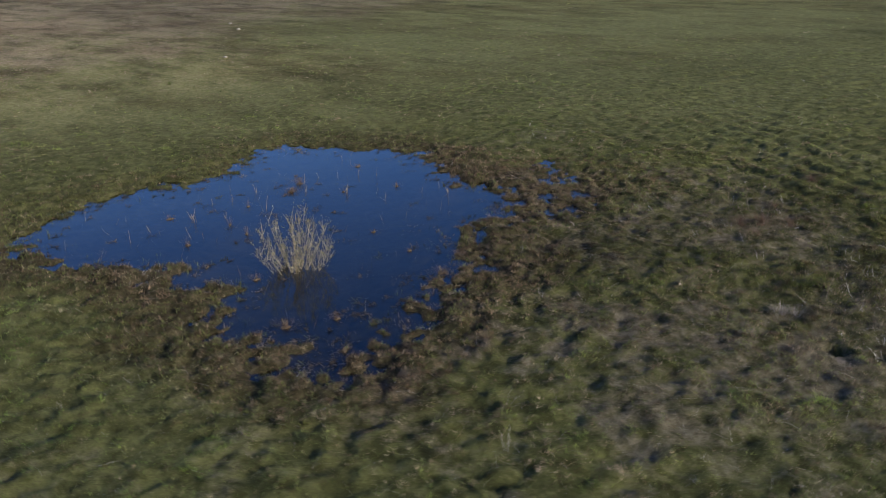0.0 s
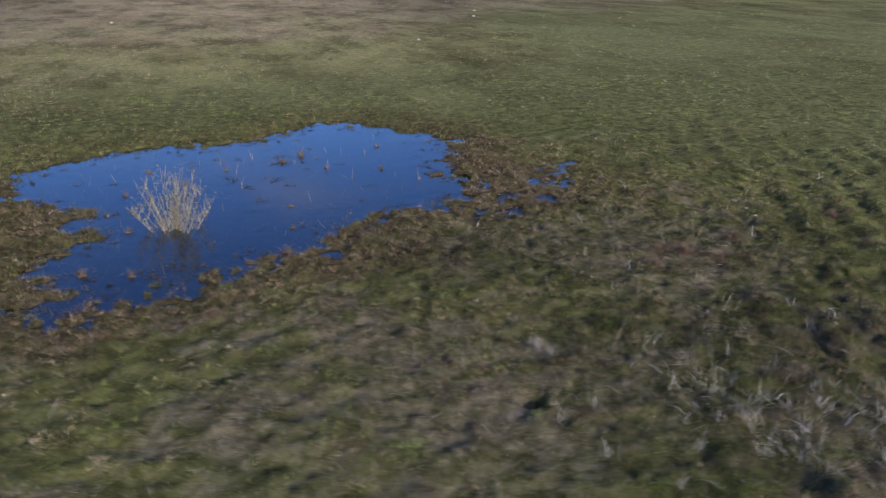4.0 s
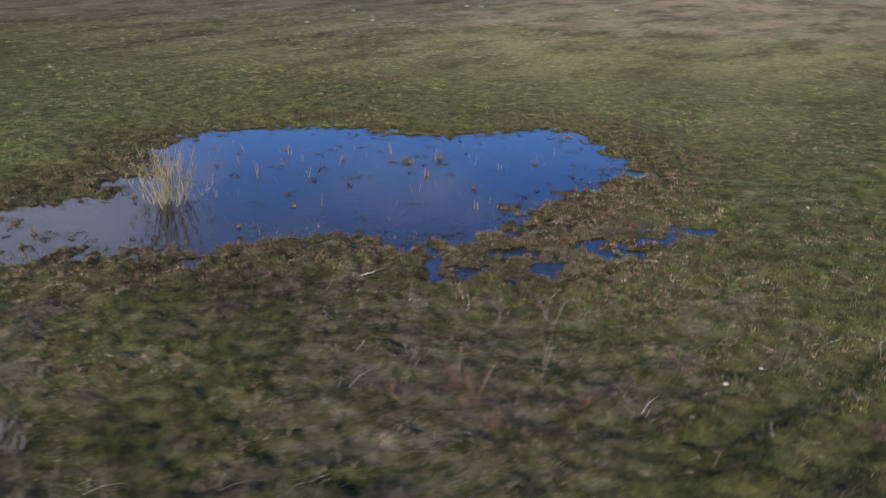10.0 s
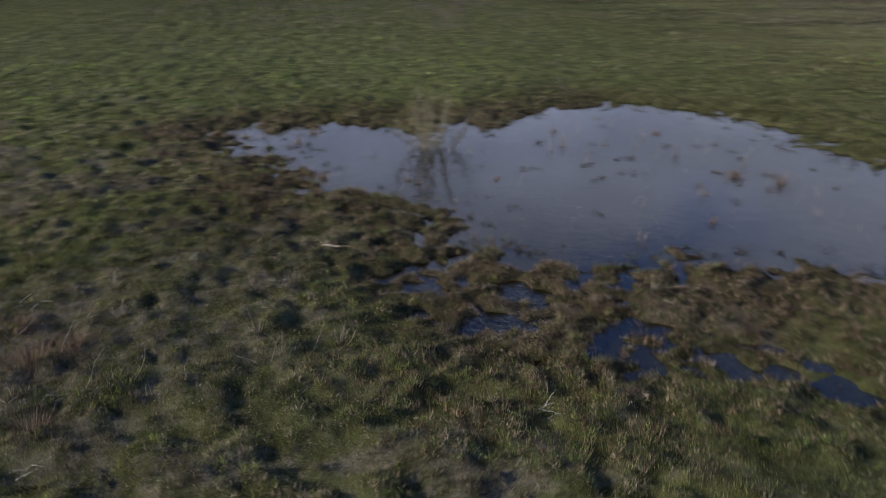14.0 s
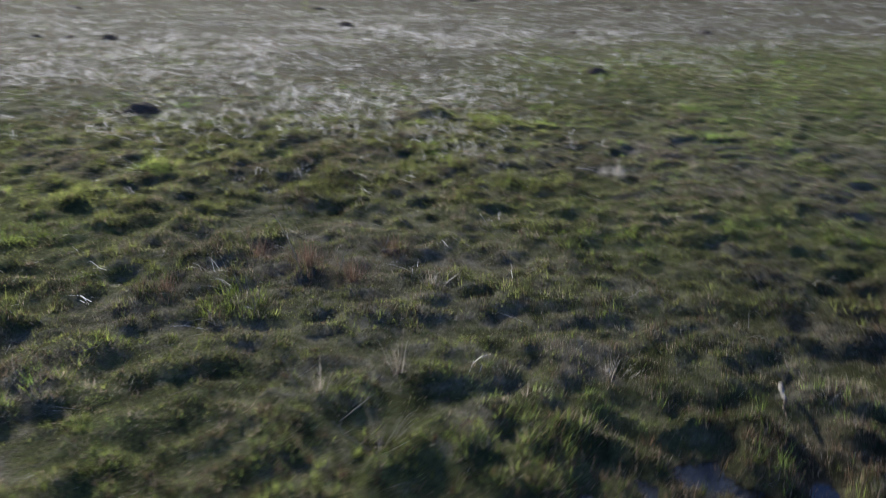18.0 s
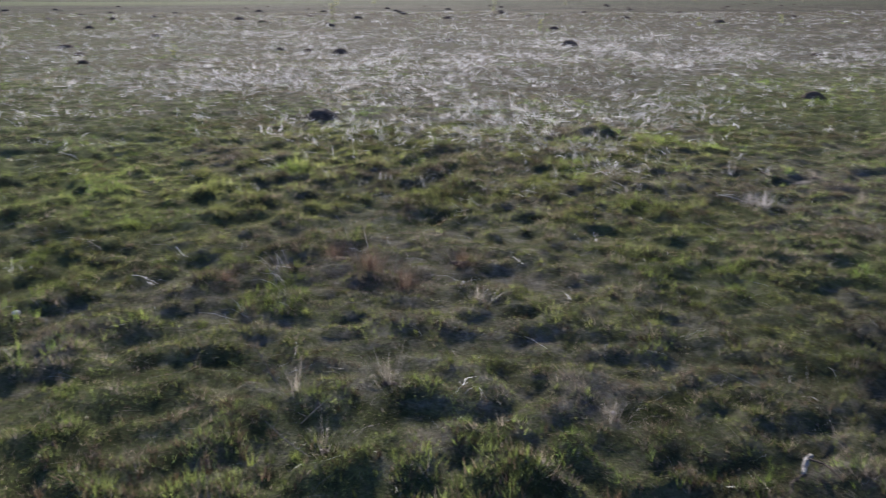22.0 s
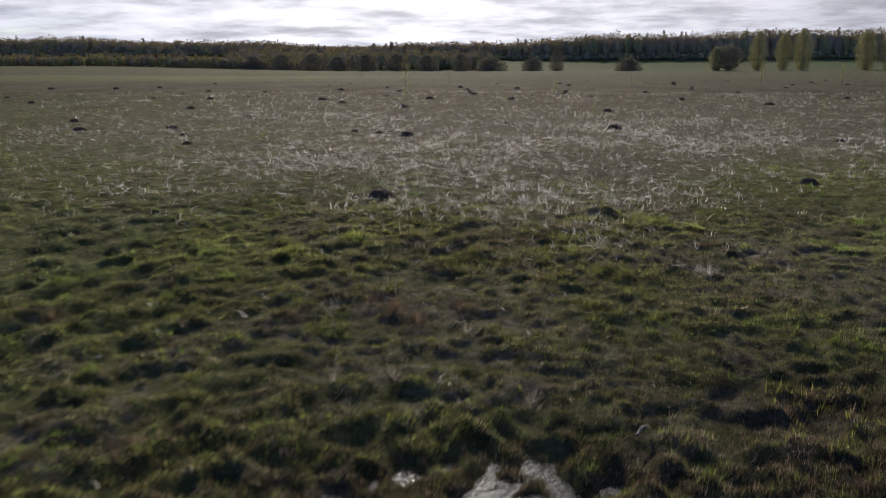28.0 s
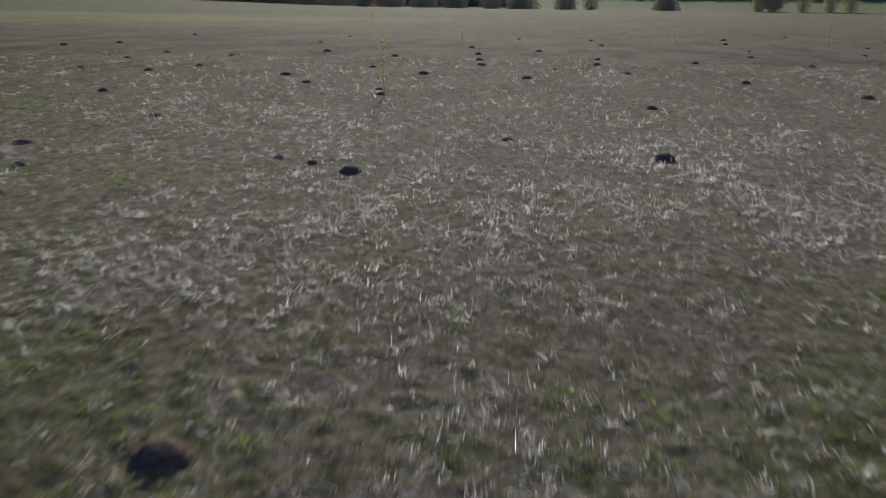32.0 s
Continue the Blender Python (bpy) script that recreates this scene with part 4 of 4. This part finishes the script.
for x, y, wd, tl, c in ((6.99, 18.07, 1.1, 0.4, 300), (6.6, 18.4, 0.9, 0.4, 220), (7.5, 17.6, 1.0, 0.3, 260), (11.5, 19.3, 1.0, 0.3, 240), (8.3, 18.5, 0.9, 0.25, 180), (6.1, 17.7, 0.9, 0.25, 180)):
    dead_clump(x, y, wd, tl, c, RED, "reddish brown dead weed stalks in the grass", mat=THATCH_BLADE)["group"] = "reddish weed stalks"


GREEN = [(0.09, 0.115, 0.03), (0.15, 0.18, 0.045), (0.22, 0.24, 0.06)]
for x, y, wd, tl, c in ((-8.95, 32.6, 0.6, 0.28, 200), (-22.5, 51.4, 1.1, 0.4, 260), (-20.9, 51.0, 0.7, 0.35, 160), (16.8, 36.35, 0.8, 0.22, 200), (5.0, 48.8, 0.7, 0.3, 140), (24.5, 25.9, 0.7, 0.25, 140)):
    dead_clump(x, y, wd, tl, c, GREEN, "rank dark green grass tuft in the short pasture", name="grass_tuft")["group"] = "rank tufts in the pasture"


def dry_stem(x, y, tall, tilt, az, label):
    top = thing("dry_stem", (x, y, zat(x, y) - 0.02), label, "weed", "dry weed stems")
    random.seed(int(x * 100 + y * 10))
    aim = (math.sin(tilt) * math.cos(az), math.sin(tilt) * math.sin(az), math.cos(tilt))
    pts = stem_points((0, 0, 0), aim, tall, 0.13, 6)
    bm = bmesh.new()
    tube(bm, pts, [0.005, 0.0045, 0.004, 0.004, 0.0035, 0.003, 0.002], 5)
    part("stalk", bm, TWIG, top)
    for k in (2, 3, 4, 5):
        b = random.uniform(0, 6.28)
        bm = bmesh.new()
        tube(bm, stem_points(pts[k], (math.cos(b), math.sin(b), 0.8), tall * 0.18, 0.2, 3), [0.003, 0.0025, 0.002, 0.0015], 4)
        part("side_shoot", bm, TWIG, top)


for x, y, tall, tilt, az in ((7.6, 18.77, 0.55, 0.5, 1.2), (7.5, 19.2, 0.5, 0.7, 1.9), (7.15, 20.5, 0.45, 0.6, 0.6), (6.9, 20.9, 0.4, 0.9, 2.4), (6.7, 21.25, 0.45, 0.8, 1.0), (3.73, 14.72, 0.6, 0.25, 0.4),
                             (6.75, 18.3, 0.55, 0.5, 2.6), (7.1, 18.0, 0.6, 0.2, 1.0), (4.3, 9.0, 0.95, 0.1, 0.0), (0.5, -8.9, 0.85, 0.1, 1.0), (11.4, 21.5, 0.7, 0.1, 2.0), (6.3, 17.6, 0.5, 1.1, 2.0)):
    dry_stem(x, y, tall, tilt, az, "thin bleached dead weed stem leaning over the grass")

def water_stalk(x, y, tall, label):
    top = thing("reed_stalk", (x, y, WATER_Z - 0.06), label, "reed", "dead reed stalks in the pond")
    random.seed(int(x * 90 + y * 17))
    for k in range(random.choice((1, 1, 2, 3))):
        a, tilt = random.uniform(0, 6.28), random.choice((0.08, 0.2, 0.5, 0.9)) if k else random.uniform(0.05, 0.35)
        pts = stem_points((0.03 * k, 0.02 * k, 0), (math.sin(tilt) * math.cos(a), math.sin(tilt) * math.sin(a), math.cos(tilt)), tall * (1.0 - 0.25 * k) + 0.06, 0.06, 4)
        bm = bmesh.new()
        tube(bm, pts, [0.0055, 0.005, 0.0045, 0.004, 0.0025], 5)
        part("stalk", bm, REED, top)


for x, y, tall in ((-2.23, 25.61, 0.43), (-1.06, 26.1, 0.32), (-2.06, 28.73, 0.2), (-1.14, 27.5, 0.37), (-1.49, 28.76, 0.2), (-0.57, 29.14, 0.28), (0.89, 28.93, 0.36), (0.55, 28.3, 0.22),
                   (1.35, 27.45, 0.3), (1.84, 26.27, 0.2), (1.69, 29.46, 0.18), (2.7, 28.91, 0.22), (3.55, 25.64, 0.22), (-2.29, 27.48, 0.18), (-2.03, 23.88, 0.22), (-3.6, 26.6, 0.3), (-4.2, 27.6, 0.26), (-3.0, 27.9, 0.34)):
    water_stalk(x, y, tall, "thin straw-coloured dead reed standing in the pond")

# stalks that stand in the water
hx, hy = scatter(-6.6, 5.6, 19.4, 33.5, 1.5)
k_ = (shore(hx, hy) < -0.4)
hx, hy = hx[k_], hy[k_]
n_ = len(hx)
foot = np.stack([hx, hy, np.full(n_, WATER_Z - 0.05)], 1)
hd, ln, tl_ = rng.uniform(0, 6.28, n_), rng.uniform(0.05, 0.30, n_), rng.uniform(0.2, 1.45, n_)
tipv = foot + np.stack([np.cos(hd) * np.sin(tl_), np.sin(hd) * np.sin(tl_), np.cos(tl_)], 1) * (ln + 0.08)[:, None]
acv = np.stack([-np.sin(hd), np.cos(hd), np.zeros(n_)], 1) * 0.004
co = np.stack([foot - acv, foot + acv, tipv + acv * 0.5, tipv - acv * 0.5], 1).reshape(-1, 3)
tn = np.repeat(pick(np.array(RUST + PALE), n_), 4, 0)
tagged(new("water_stalks", raw_mesh("water_stalks", co, 4, [STRAW], [("tint", "FLOAT_COLOR", np.concatenate([tn, np.ones((len(tn), 1))], 1))])),
       "thin dead stalks sticking out of the pond", "reeds", kind="stuff")


# weed and litter afloat in small mats, thicker towards the bank
mx, my = scatter(-7.2, 5.9, 18.6, 33.8, 6.0)
ms = shore(mx, my)
k_ = (ms < 0.0) & (rng.random(len(mx)) < 0.04 + 0.7 * smooth(ms, -1.6, -0.2) + 0.22 * smooth(vnoise(mx, my, 2.2, 71), 0.2, 0.6))
mx, my = mx[k_], my[k_]
wide_ = rng.uniform(0.02, 0.13, len(mx)) * rng.uniform(0.5, 1.2, len(mx)) * np.where(rng.random(len(mx)) < 0.22, 2.0, 1.0)
i_ = np.repeat(np.arange(len(mx)), 16)
n_ = len(i_)
hd = rng.uniform(0, 6.28, n_)
foot = np.stack([mx[i_] + rng.normal(0, 1, n_) * wide_[i_], my[i_] + rng.normal(0, 0.7, n_) * wide_[i_], WATER_Z + rng.uniform(0.0, 0.012, n_)], 1)
tipv = foot + np.stack([np.cos(hd), np.sin(hd), rng.uniform(0.0, 0.55, n_)], 1) * rng.uniform(0.03, 0.11, n_)[:, None]
acv = np.stack([-np.sin(hd), np.cos(hd), np.zeros(n_)], 1) * rng.uniform(0.004, 0.011, n_)[:, None]
co = np.stack([foot - acv, foot + acv, tipv + acv * 0.6, tipv - acv * 0.6], 1).reshape(-1, 3)
tn = np.repeat(pick(np.array([(0.11, 0.085, 0.055), (0.16, 0.12, 0.075), (0.12, 0.12, 0.055), (0.22, 0.17, 0.115)]), len(mx))[i_], 4, 0)
tagged(new("floating_litter", raw_mesh("floating_litter", co, 4, [STRAW], [("tint", "FLOAT_COLOR", np.concatenate([tn, np.ones((len(tn), 1))], 1))])),
       "brown weed and dead litter afloat on the pond", "litter", kind="stuff")


# ---- burrow in the turf ----
def burrow(x, y):
    top = thing("burrow", (x, y, zat(x - 0.35, y - 0.25)), "small dark burrow with pale thrown-out soil", "burrow")
    bm = bmesh.new()
    bmesh.ops.create_icosphere(bm, subdivisions=3, radius=0.17)
    for v in bm.verts:
        v.co = Vector((v.co.x * 1.2 - 0.25, v.co.y - 0.2, max(v.co.z, -0.1) * 0.2 - 0.03)) * (1 + 0.2 * noise.noise(v.co * 7))
    part("soil_heap", bm, plain("pale_soil", (0.09, 0.072, 0.05), (0.20, 0.165, 0.12), 12.0), top)
    bm = bmesh.new()
    bmesh.ops.create_icosphere(bm, subdivisions=3, radius=0.17)
    for v in bm.verts:
        v.co = Vector((v.co.x + 0.09, v.co.y + 0.06, min(v.co.z, 0.02) * 0.6 - 0.19)) * (1 + 0.1 * noise.noise(v.co * 9))
    part("burrow_floor", bm, SOIL, top)


burrow(1.87, 13.55)


# ---- trees and bushes at the foot of the meadow ----
def far_tree(x, y, tall, wide, kind, label, name="tree", group=""):
    random.seed(int(abs(x * 7 + y * 13)))
    top = thing(name, (x, y, zat(x, y) - 0.1), label, "tree" if name == "tree" else "bush", group)
    bm = bmesh.new()
    trunk = stem_points((0, 0, 0), (0, 0, 1), tall * (0.9 if kind != "shrub" else 0.3), 0.03, 6)
    tube(bm, trunk, [tall * 0.016 * (1 - 0.14 * i) for i in range(7)], 7)
    part("trunk", bm, BARK, top)
    leaves, low = [], {"birch": 0.05, "round": 0.10, "shrub": -0.02}[kind]
    limbs = 26 if kind != "shrub" else 18
    bm = bmesh.new()
    for k in range(limbs):
        h = low + (0.97 - low) * ((k + random.random()) / limbs) ** (1.5 if kind == "shrub" else 1.0)
        belly = math.sin(math.pi * min(1, max(0.03, (h - low) / (1 - low))) ** (0.75 if kind == "birch" else 0.95)) ** 0.7
        reach = wide / 2 * max(0.15, belly) * random.uniform(0.65, 1.15)
        a = k * 2.4 + random.uniform(-0.4, 0.4)
        start = Vector((0, 0, tall * max(0.02, h - 0.12)))
        tipp = Vector((math.cos(a) * reach, math.sin(a) * reach, tall * h))
        tube(bm, [start, start.lerp(tipp, 0.5) + Vector((0, 0, -0.02 * tall)), tipp], [tall * 0.006, tall * 0.004, tall * 0.0015], 4)
        for j in range(140 if kind != "shrub" else 100):
            q = start.lerp(tipp, random.uniform(0.25, 1.08))
            s_ = wide * 0.085
            leaves.append(q + Vector((random.gauss(0, s_), random.gauss(0, s_), random.gauss(0, s_ * 1.1))))
    part("limbs", bm, BARK, top)
    # the body of the crown: twigs and buds in lumps, thinner at the rim
    sx, sy = random.uniform(0, 50), random.uniform(0, 50)
    top_, mid_ = tall * 0.99, tall * max(low, 0.0)
    for _ in range(2600 if kind != "shrub" else 2000):
        u, a = random.random(), random.uniform(0, 6.283)
        shape = {"birch": math.sin(math.pi * min(1.0, 0.12 + 0.86 * u)) ** 0.55, "round": math.sin(math.pi * min(1.0, 0.10 + 0.84 * u)) ** 0.5, "shrub": math.sqrt(max(0.0, 1 - u * u))}[kind]
        rim = 1 + 0.28 * noise.noise(Vector((math.cos(a) * 1.6 + sx, math.sin(a) * 1.6 + sy, u * 3.2)))
        r_ = wide / 2 * shape * rim * math.sqrt(random.uniform(0.05, 1.0))
        leaves.append(Vector((r_ * math.cos(a), r_ * math.sin(a), mid_ + (top_ - mid_) * u)))
    # birch tints lightened as well, to stand in for far-off haze
    tints = {"birch": [(0.40, 0.375, 0.185), (0.35, 0.33, 0.165), (0.45, 0.42, 0.22)], "round": [(0.28, 0.25, 0.18), (0.22, 0.2, 0.145), (0.33, 0.295, 0.2)],
             "shrub": [(0.22, 0.20, 0.15), (0.27, 0.245, 0.18), (0.17, 0.16, 0.12)]}[kind]
    leaf_part("crown", leaves, wide * 0.017 + 0.16, tints, top, CANOPY)


SOUTH = Vector((0.18, -0.98, 0)).normalized()
ACROSS = Vector((0.98, 0.18, 0)).normalized()


def down(s_, l_):
    """A place s_ metres down the meadow and l_ metres to the east of the line of sight."""
    p_ = Vector((4.5, 25, 0)) + SOUTH * s_ + ACROSS * l_
    return p_.x, p_.y


far_tree(-57, -572, 16.5, 16.0, "round", "round bare-branched willow tree standing alone on the field")
for x, y, tall, wide in ((-49, -575, 15, 9.0), (-75, -575, 25, 11.5), (-91, -578, 24, 10.5), (-103, -579, 27, 12.5), (-142, -583, 26, 14.0), (-153, -570, 27, 12.0)):
    far_tree(x, y, tall, wide, "birch", "slender birch in fresh yellow-green leaf", group="birches on the field")
for x, y, tall, wide in ((7, -546, 8, 18), (62.6, -496, 8, 14), (86, -482, 8.5, 20), (106, -492, 11, 12), (125, -484, 9.5, 16), (144, -484, 10.5, 18), (162, -480, 10, 17),
                         (181, -484, 9, 18), (199, -488, 11, 18), (219, -488, 9.5, 18), (240, -492, 8.5, 17), (50, -512, 14, 10), (95, -512, 16, 10)):
    far_tree(x, y, tall, wide, "shrub", "dark rounded willow scrub along the field edge", name="bush", group="scrub along the field edge")


def sapling(x, y, tall):
    random.seed(int(x * 31))
    top = thing("sapling", (x, y, zat(x, y)), "thin young birch sapling with few yellow-green leaves", "sapling", "birch saplings in the meadow")
    pts = stem_points((0, 0, -0.05), (0.03, 0, 1), tall, 0.03, 7)
    bm = bmesh.new()
    tube(bm, pts, [0.014 - 0.0015 * i for i in range(8)], 6)
    part("stem", bm, BARK, top)
    leaves = []
    for k in range(8 + int(7 * tall)):
        q = pts[random.randint(2, 7)]
        a = random.uniform(0, 6.28)
        tw = stem_points(q, (math.cos(a), math.sin(a), 1.0), tall * random.uniform(0.1, 0.2), 0.1, 3)
        bm = bmesh.new()
        tube(bm, tw, [0.005, 0.004, 0.003, 0.002], 4)
        part("twig", bm, BARK, top)
        leaves += [tw[random.randint(1, 3)] + Vector((random.gauss(0, 0.05), random.gauss(0, 0.05), random.gauss(0, 0.06))) for _ in range(4 + int(6 * tall))]
    leaf_part("foliage", leaves, 0.03, [(0.36, 0.34, 0.10), (0.42, 0.39, 0.14)], top, LEAF)


for x, y, tall in ((16.8, -20.3, 2.3), (9.1, -30.8, 1.15), (5.9, -19.2, 0.5), (-2.4, -22.2, 0.5), (-6.0, -20.0, 0.7), (49.4, -114.6, 1.6), (23.7, -65.4, 1.0), (-9.9, -73.0, 1.9), (-18.1, -72.0, 1.9),
                   (-21.9, -75.9, 1.8), (17.5, -1.5, 0.6), (4.0, -71.5, 1.0)):
    sapling(x, y, tall)


# ---- far woods ----
def far_woods():
    cos_, cols, tubes = [], [], bmesh.new()
    ball = bmesh.new()
    bmesh.ops.create_icosphere(ball, subdivisions=2, radius=1)
    unit = np.array([[v.co[:] for v in f.verts] for f in ball.faces])
    ball.free()

    def crown(px, py, pz, tall, wide, spruce, tint, count):
        u = rng.random(count) ** (1.25 if spruce else 0.9)
        h = 0.05 + 0.95 * u if spruce else 0.02 + 0.98 * u
        r = wide / 2 * ((1 - u) ** 0.8 if spruce else np.sin(np.pi * np.clip(0.25 + 0.68 * u, 0, 1)) ** 0.5) * (np.sqrt(rng.uniform(0.15, 1, count)) if spruce else rng.uniform(0.5, 1.05, count) ** 0.7)
        a = rng.uniform(0, 6.283, count)
        c = np.stack([px + r * np.cos(a), py + r * np.sin(a), pz + tall * h + rng.normal(0, 0.25, count)], 1)
        s_ = rng.uniform(0.36, 0.8, count)[:, None]
        if not spruce:
            # the thick of the crown, lumpy and grown together with its neighbours
            q = unit.reshape(-1, 3)
            lump = 0.62 * (1 + 0.22 * np.sin(q @ rng.normal(0, 2.2, (3, 1)) + px) + 0.14 * np.sin(q @ rng.normal(0, 4.5, (3, 1))))
            cos_.append(q * lump * (wide / 2, wide / 2, tall * 0.56) + (px, py, pz + tall * 0.46))
            cols.append(np.tile(np.append(np.array(tint) * rng.uniform(0.85, 1.12), 1.0), (len(q), 1)))
        v1, v2 = rng.normal(size=(count, 3)), rng.normal(size=(count, 3))
        cos_.append(np.stack([c, c + v1 * s_, c + v2 * s_], 1).reshape(-1, 3))
        t_ = np.array(tint) * (0.95 if spruce else 0.66) * rng.uniform(0.8, 1.15, (count, 1))
        cols.append(np.repeat(np.concatenate([t_, np.ones((count, 1))], 1), 3, 0))
        tube(tubes, [(px, py, pz - 0.3), (px, py, pz + tall * 0.6)], [0.14, 0.05], 4)

    # crown tints raised: the pale haze of distance is put into the colour
    bare, bud, dark = (0.44, 0.345, 0.225), (0.43, 0.375, 0.175), (0.17, 0.155, 0.105)
    for row in range(5):
        for l_ in np.arange(-430, 470, 4.2):
            s_ = 715 + row * 9 + 10 * math.sin(l_ / 60) + rng.uniform(-3, 3)
            x, y = down(s_, l_ + rng.uniform(-2, 2))
            # higher wood to the west, lower in the middle
            tall = float(np.interp(l_, (-360, -280, -190, -100, -30, 120, 260, 360), (25.5, 25.0, 23, 20.5, 16.0, 12.5, 14.0, 16.5))) - 3.4
            tall += 1.0 * math.sin(l_ / 23) + rng.normal(0, 1.0) + row * 0.25
            spruce = rng.random() < (0.05 if l_ < 60 else 0.03)
            tint = dark if spruce else (bud if rng.random() < 0.22 else bare)
            crown(x, y, zat(x, y), tall * (1.12 if spruce else 1.0), 5.5 if spruce else rng.uniform(7.5, 12.5), spruce, tint, 150)
    # scrub at the wood's foot
    for l_ in np.arange(-430, 470, 3.6):
        x, y = down(704 + 10 * math.sin(l_ / 60) + rng.uniform(-2, 2), l_)
        crown(x, y, zat(x, y) - 0.6, rng.uniform(4.0, 8.0), 7.5, False, bare if rng.random() < 0.7 else bud, 80)
    # single spruces that stand above the wood
    for l_ in (330, 276, 83, 72, 68, 55, -10, -39, -46, -60, -64, -95, -147, -160, -174, -178, -246, -251, -256, -302):
        x, y = down(740 + rng.uniform(-8, 8), l_)
        tall = float(np.interp(l_, (-360, -280, -190, -100, -30, 120, 260, 360), (25.5, 25.0, 23, 20.5, 16.0, 12.5, 14.0, 16.5))) + rng.uniform(-2.0, 0.6)
        crown(x, y, zat(x, y), tall, 6.0, True, dark, 420)
    # young birch thicket before the eastern wood
    for row in range(4):
        for l_ in np.arange(110, 420, 3.4):
            x, y = down(560 + row * 7 + rng.uniform(-3, 3), l_ + rng.uniform(-1, 1))
            crown(x, y, zat(x, y), rng.uniform(5.0, 8.6), 4.4, False, bud if rng.random() < 0.6 else bare, 70)
    for l_ in np.arange(-12, 170, 3.2):
        for row in range(4):
            x, y = down(600 + row * 12 + rng.uniform(-3, 3), l_ + rng.uniform(-1, 1))
            crown(x, y, zat(x, y), rng.uniform(6.5, 12.5), 7.0, False, bare if rng.random() < 0.6 else bud, 90)
    co_, col_ = np.concatenate(cos_), np.concatenate(cols)
    tagged(new("far_woods", raw_mesh("far_woods", co_, 3, [CANOPY], [("tint", "FLOAT_COLOR", col_)])), "mixed birch and spruce wood on the skyline", "woods", kind="stuff")
    me = bpy.data.meshes.new("far_trunks")
    tubes.to_mesh(me)
    tubes.free()
    me.materials.append(BARK)
    tagged(new("far_trunks", me), "grey trunks of the distant mixed wood", "woods", kind="stuff")


far_woods()
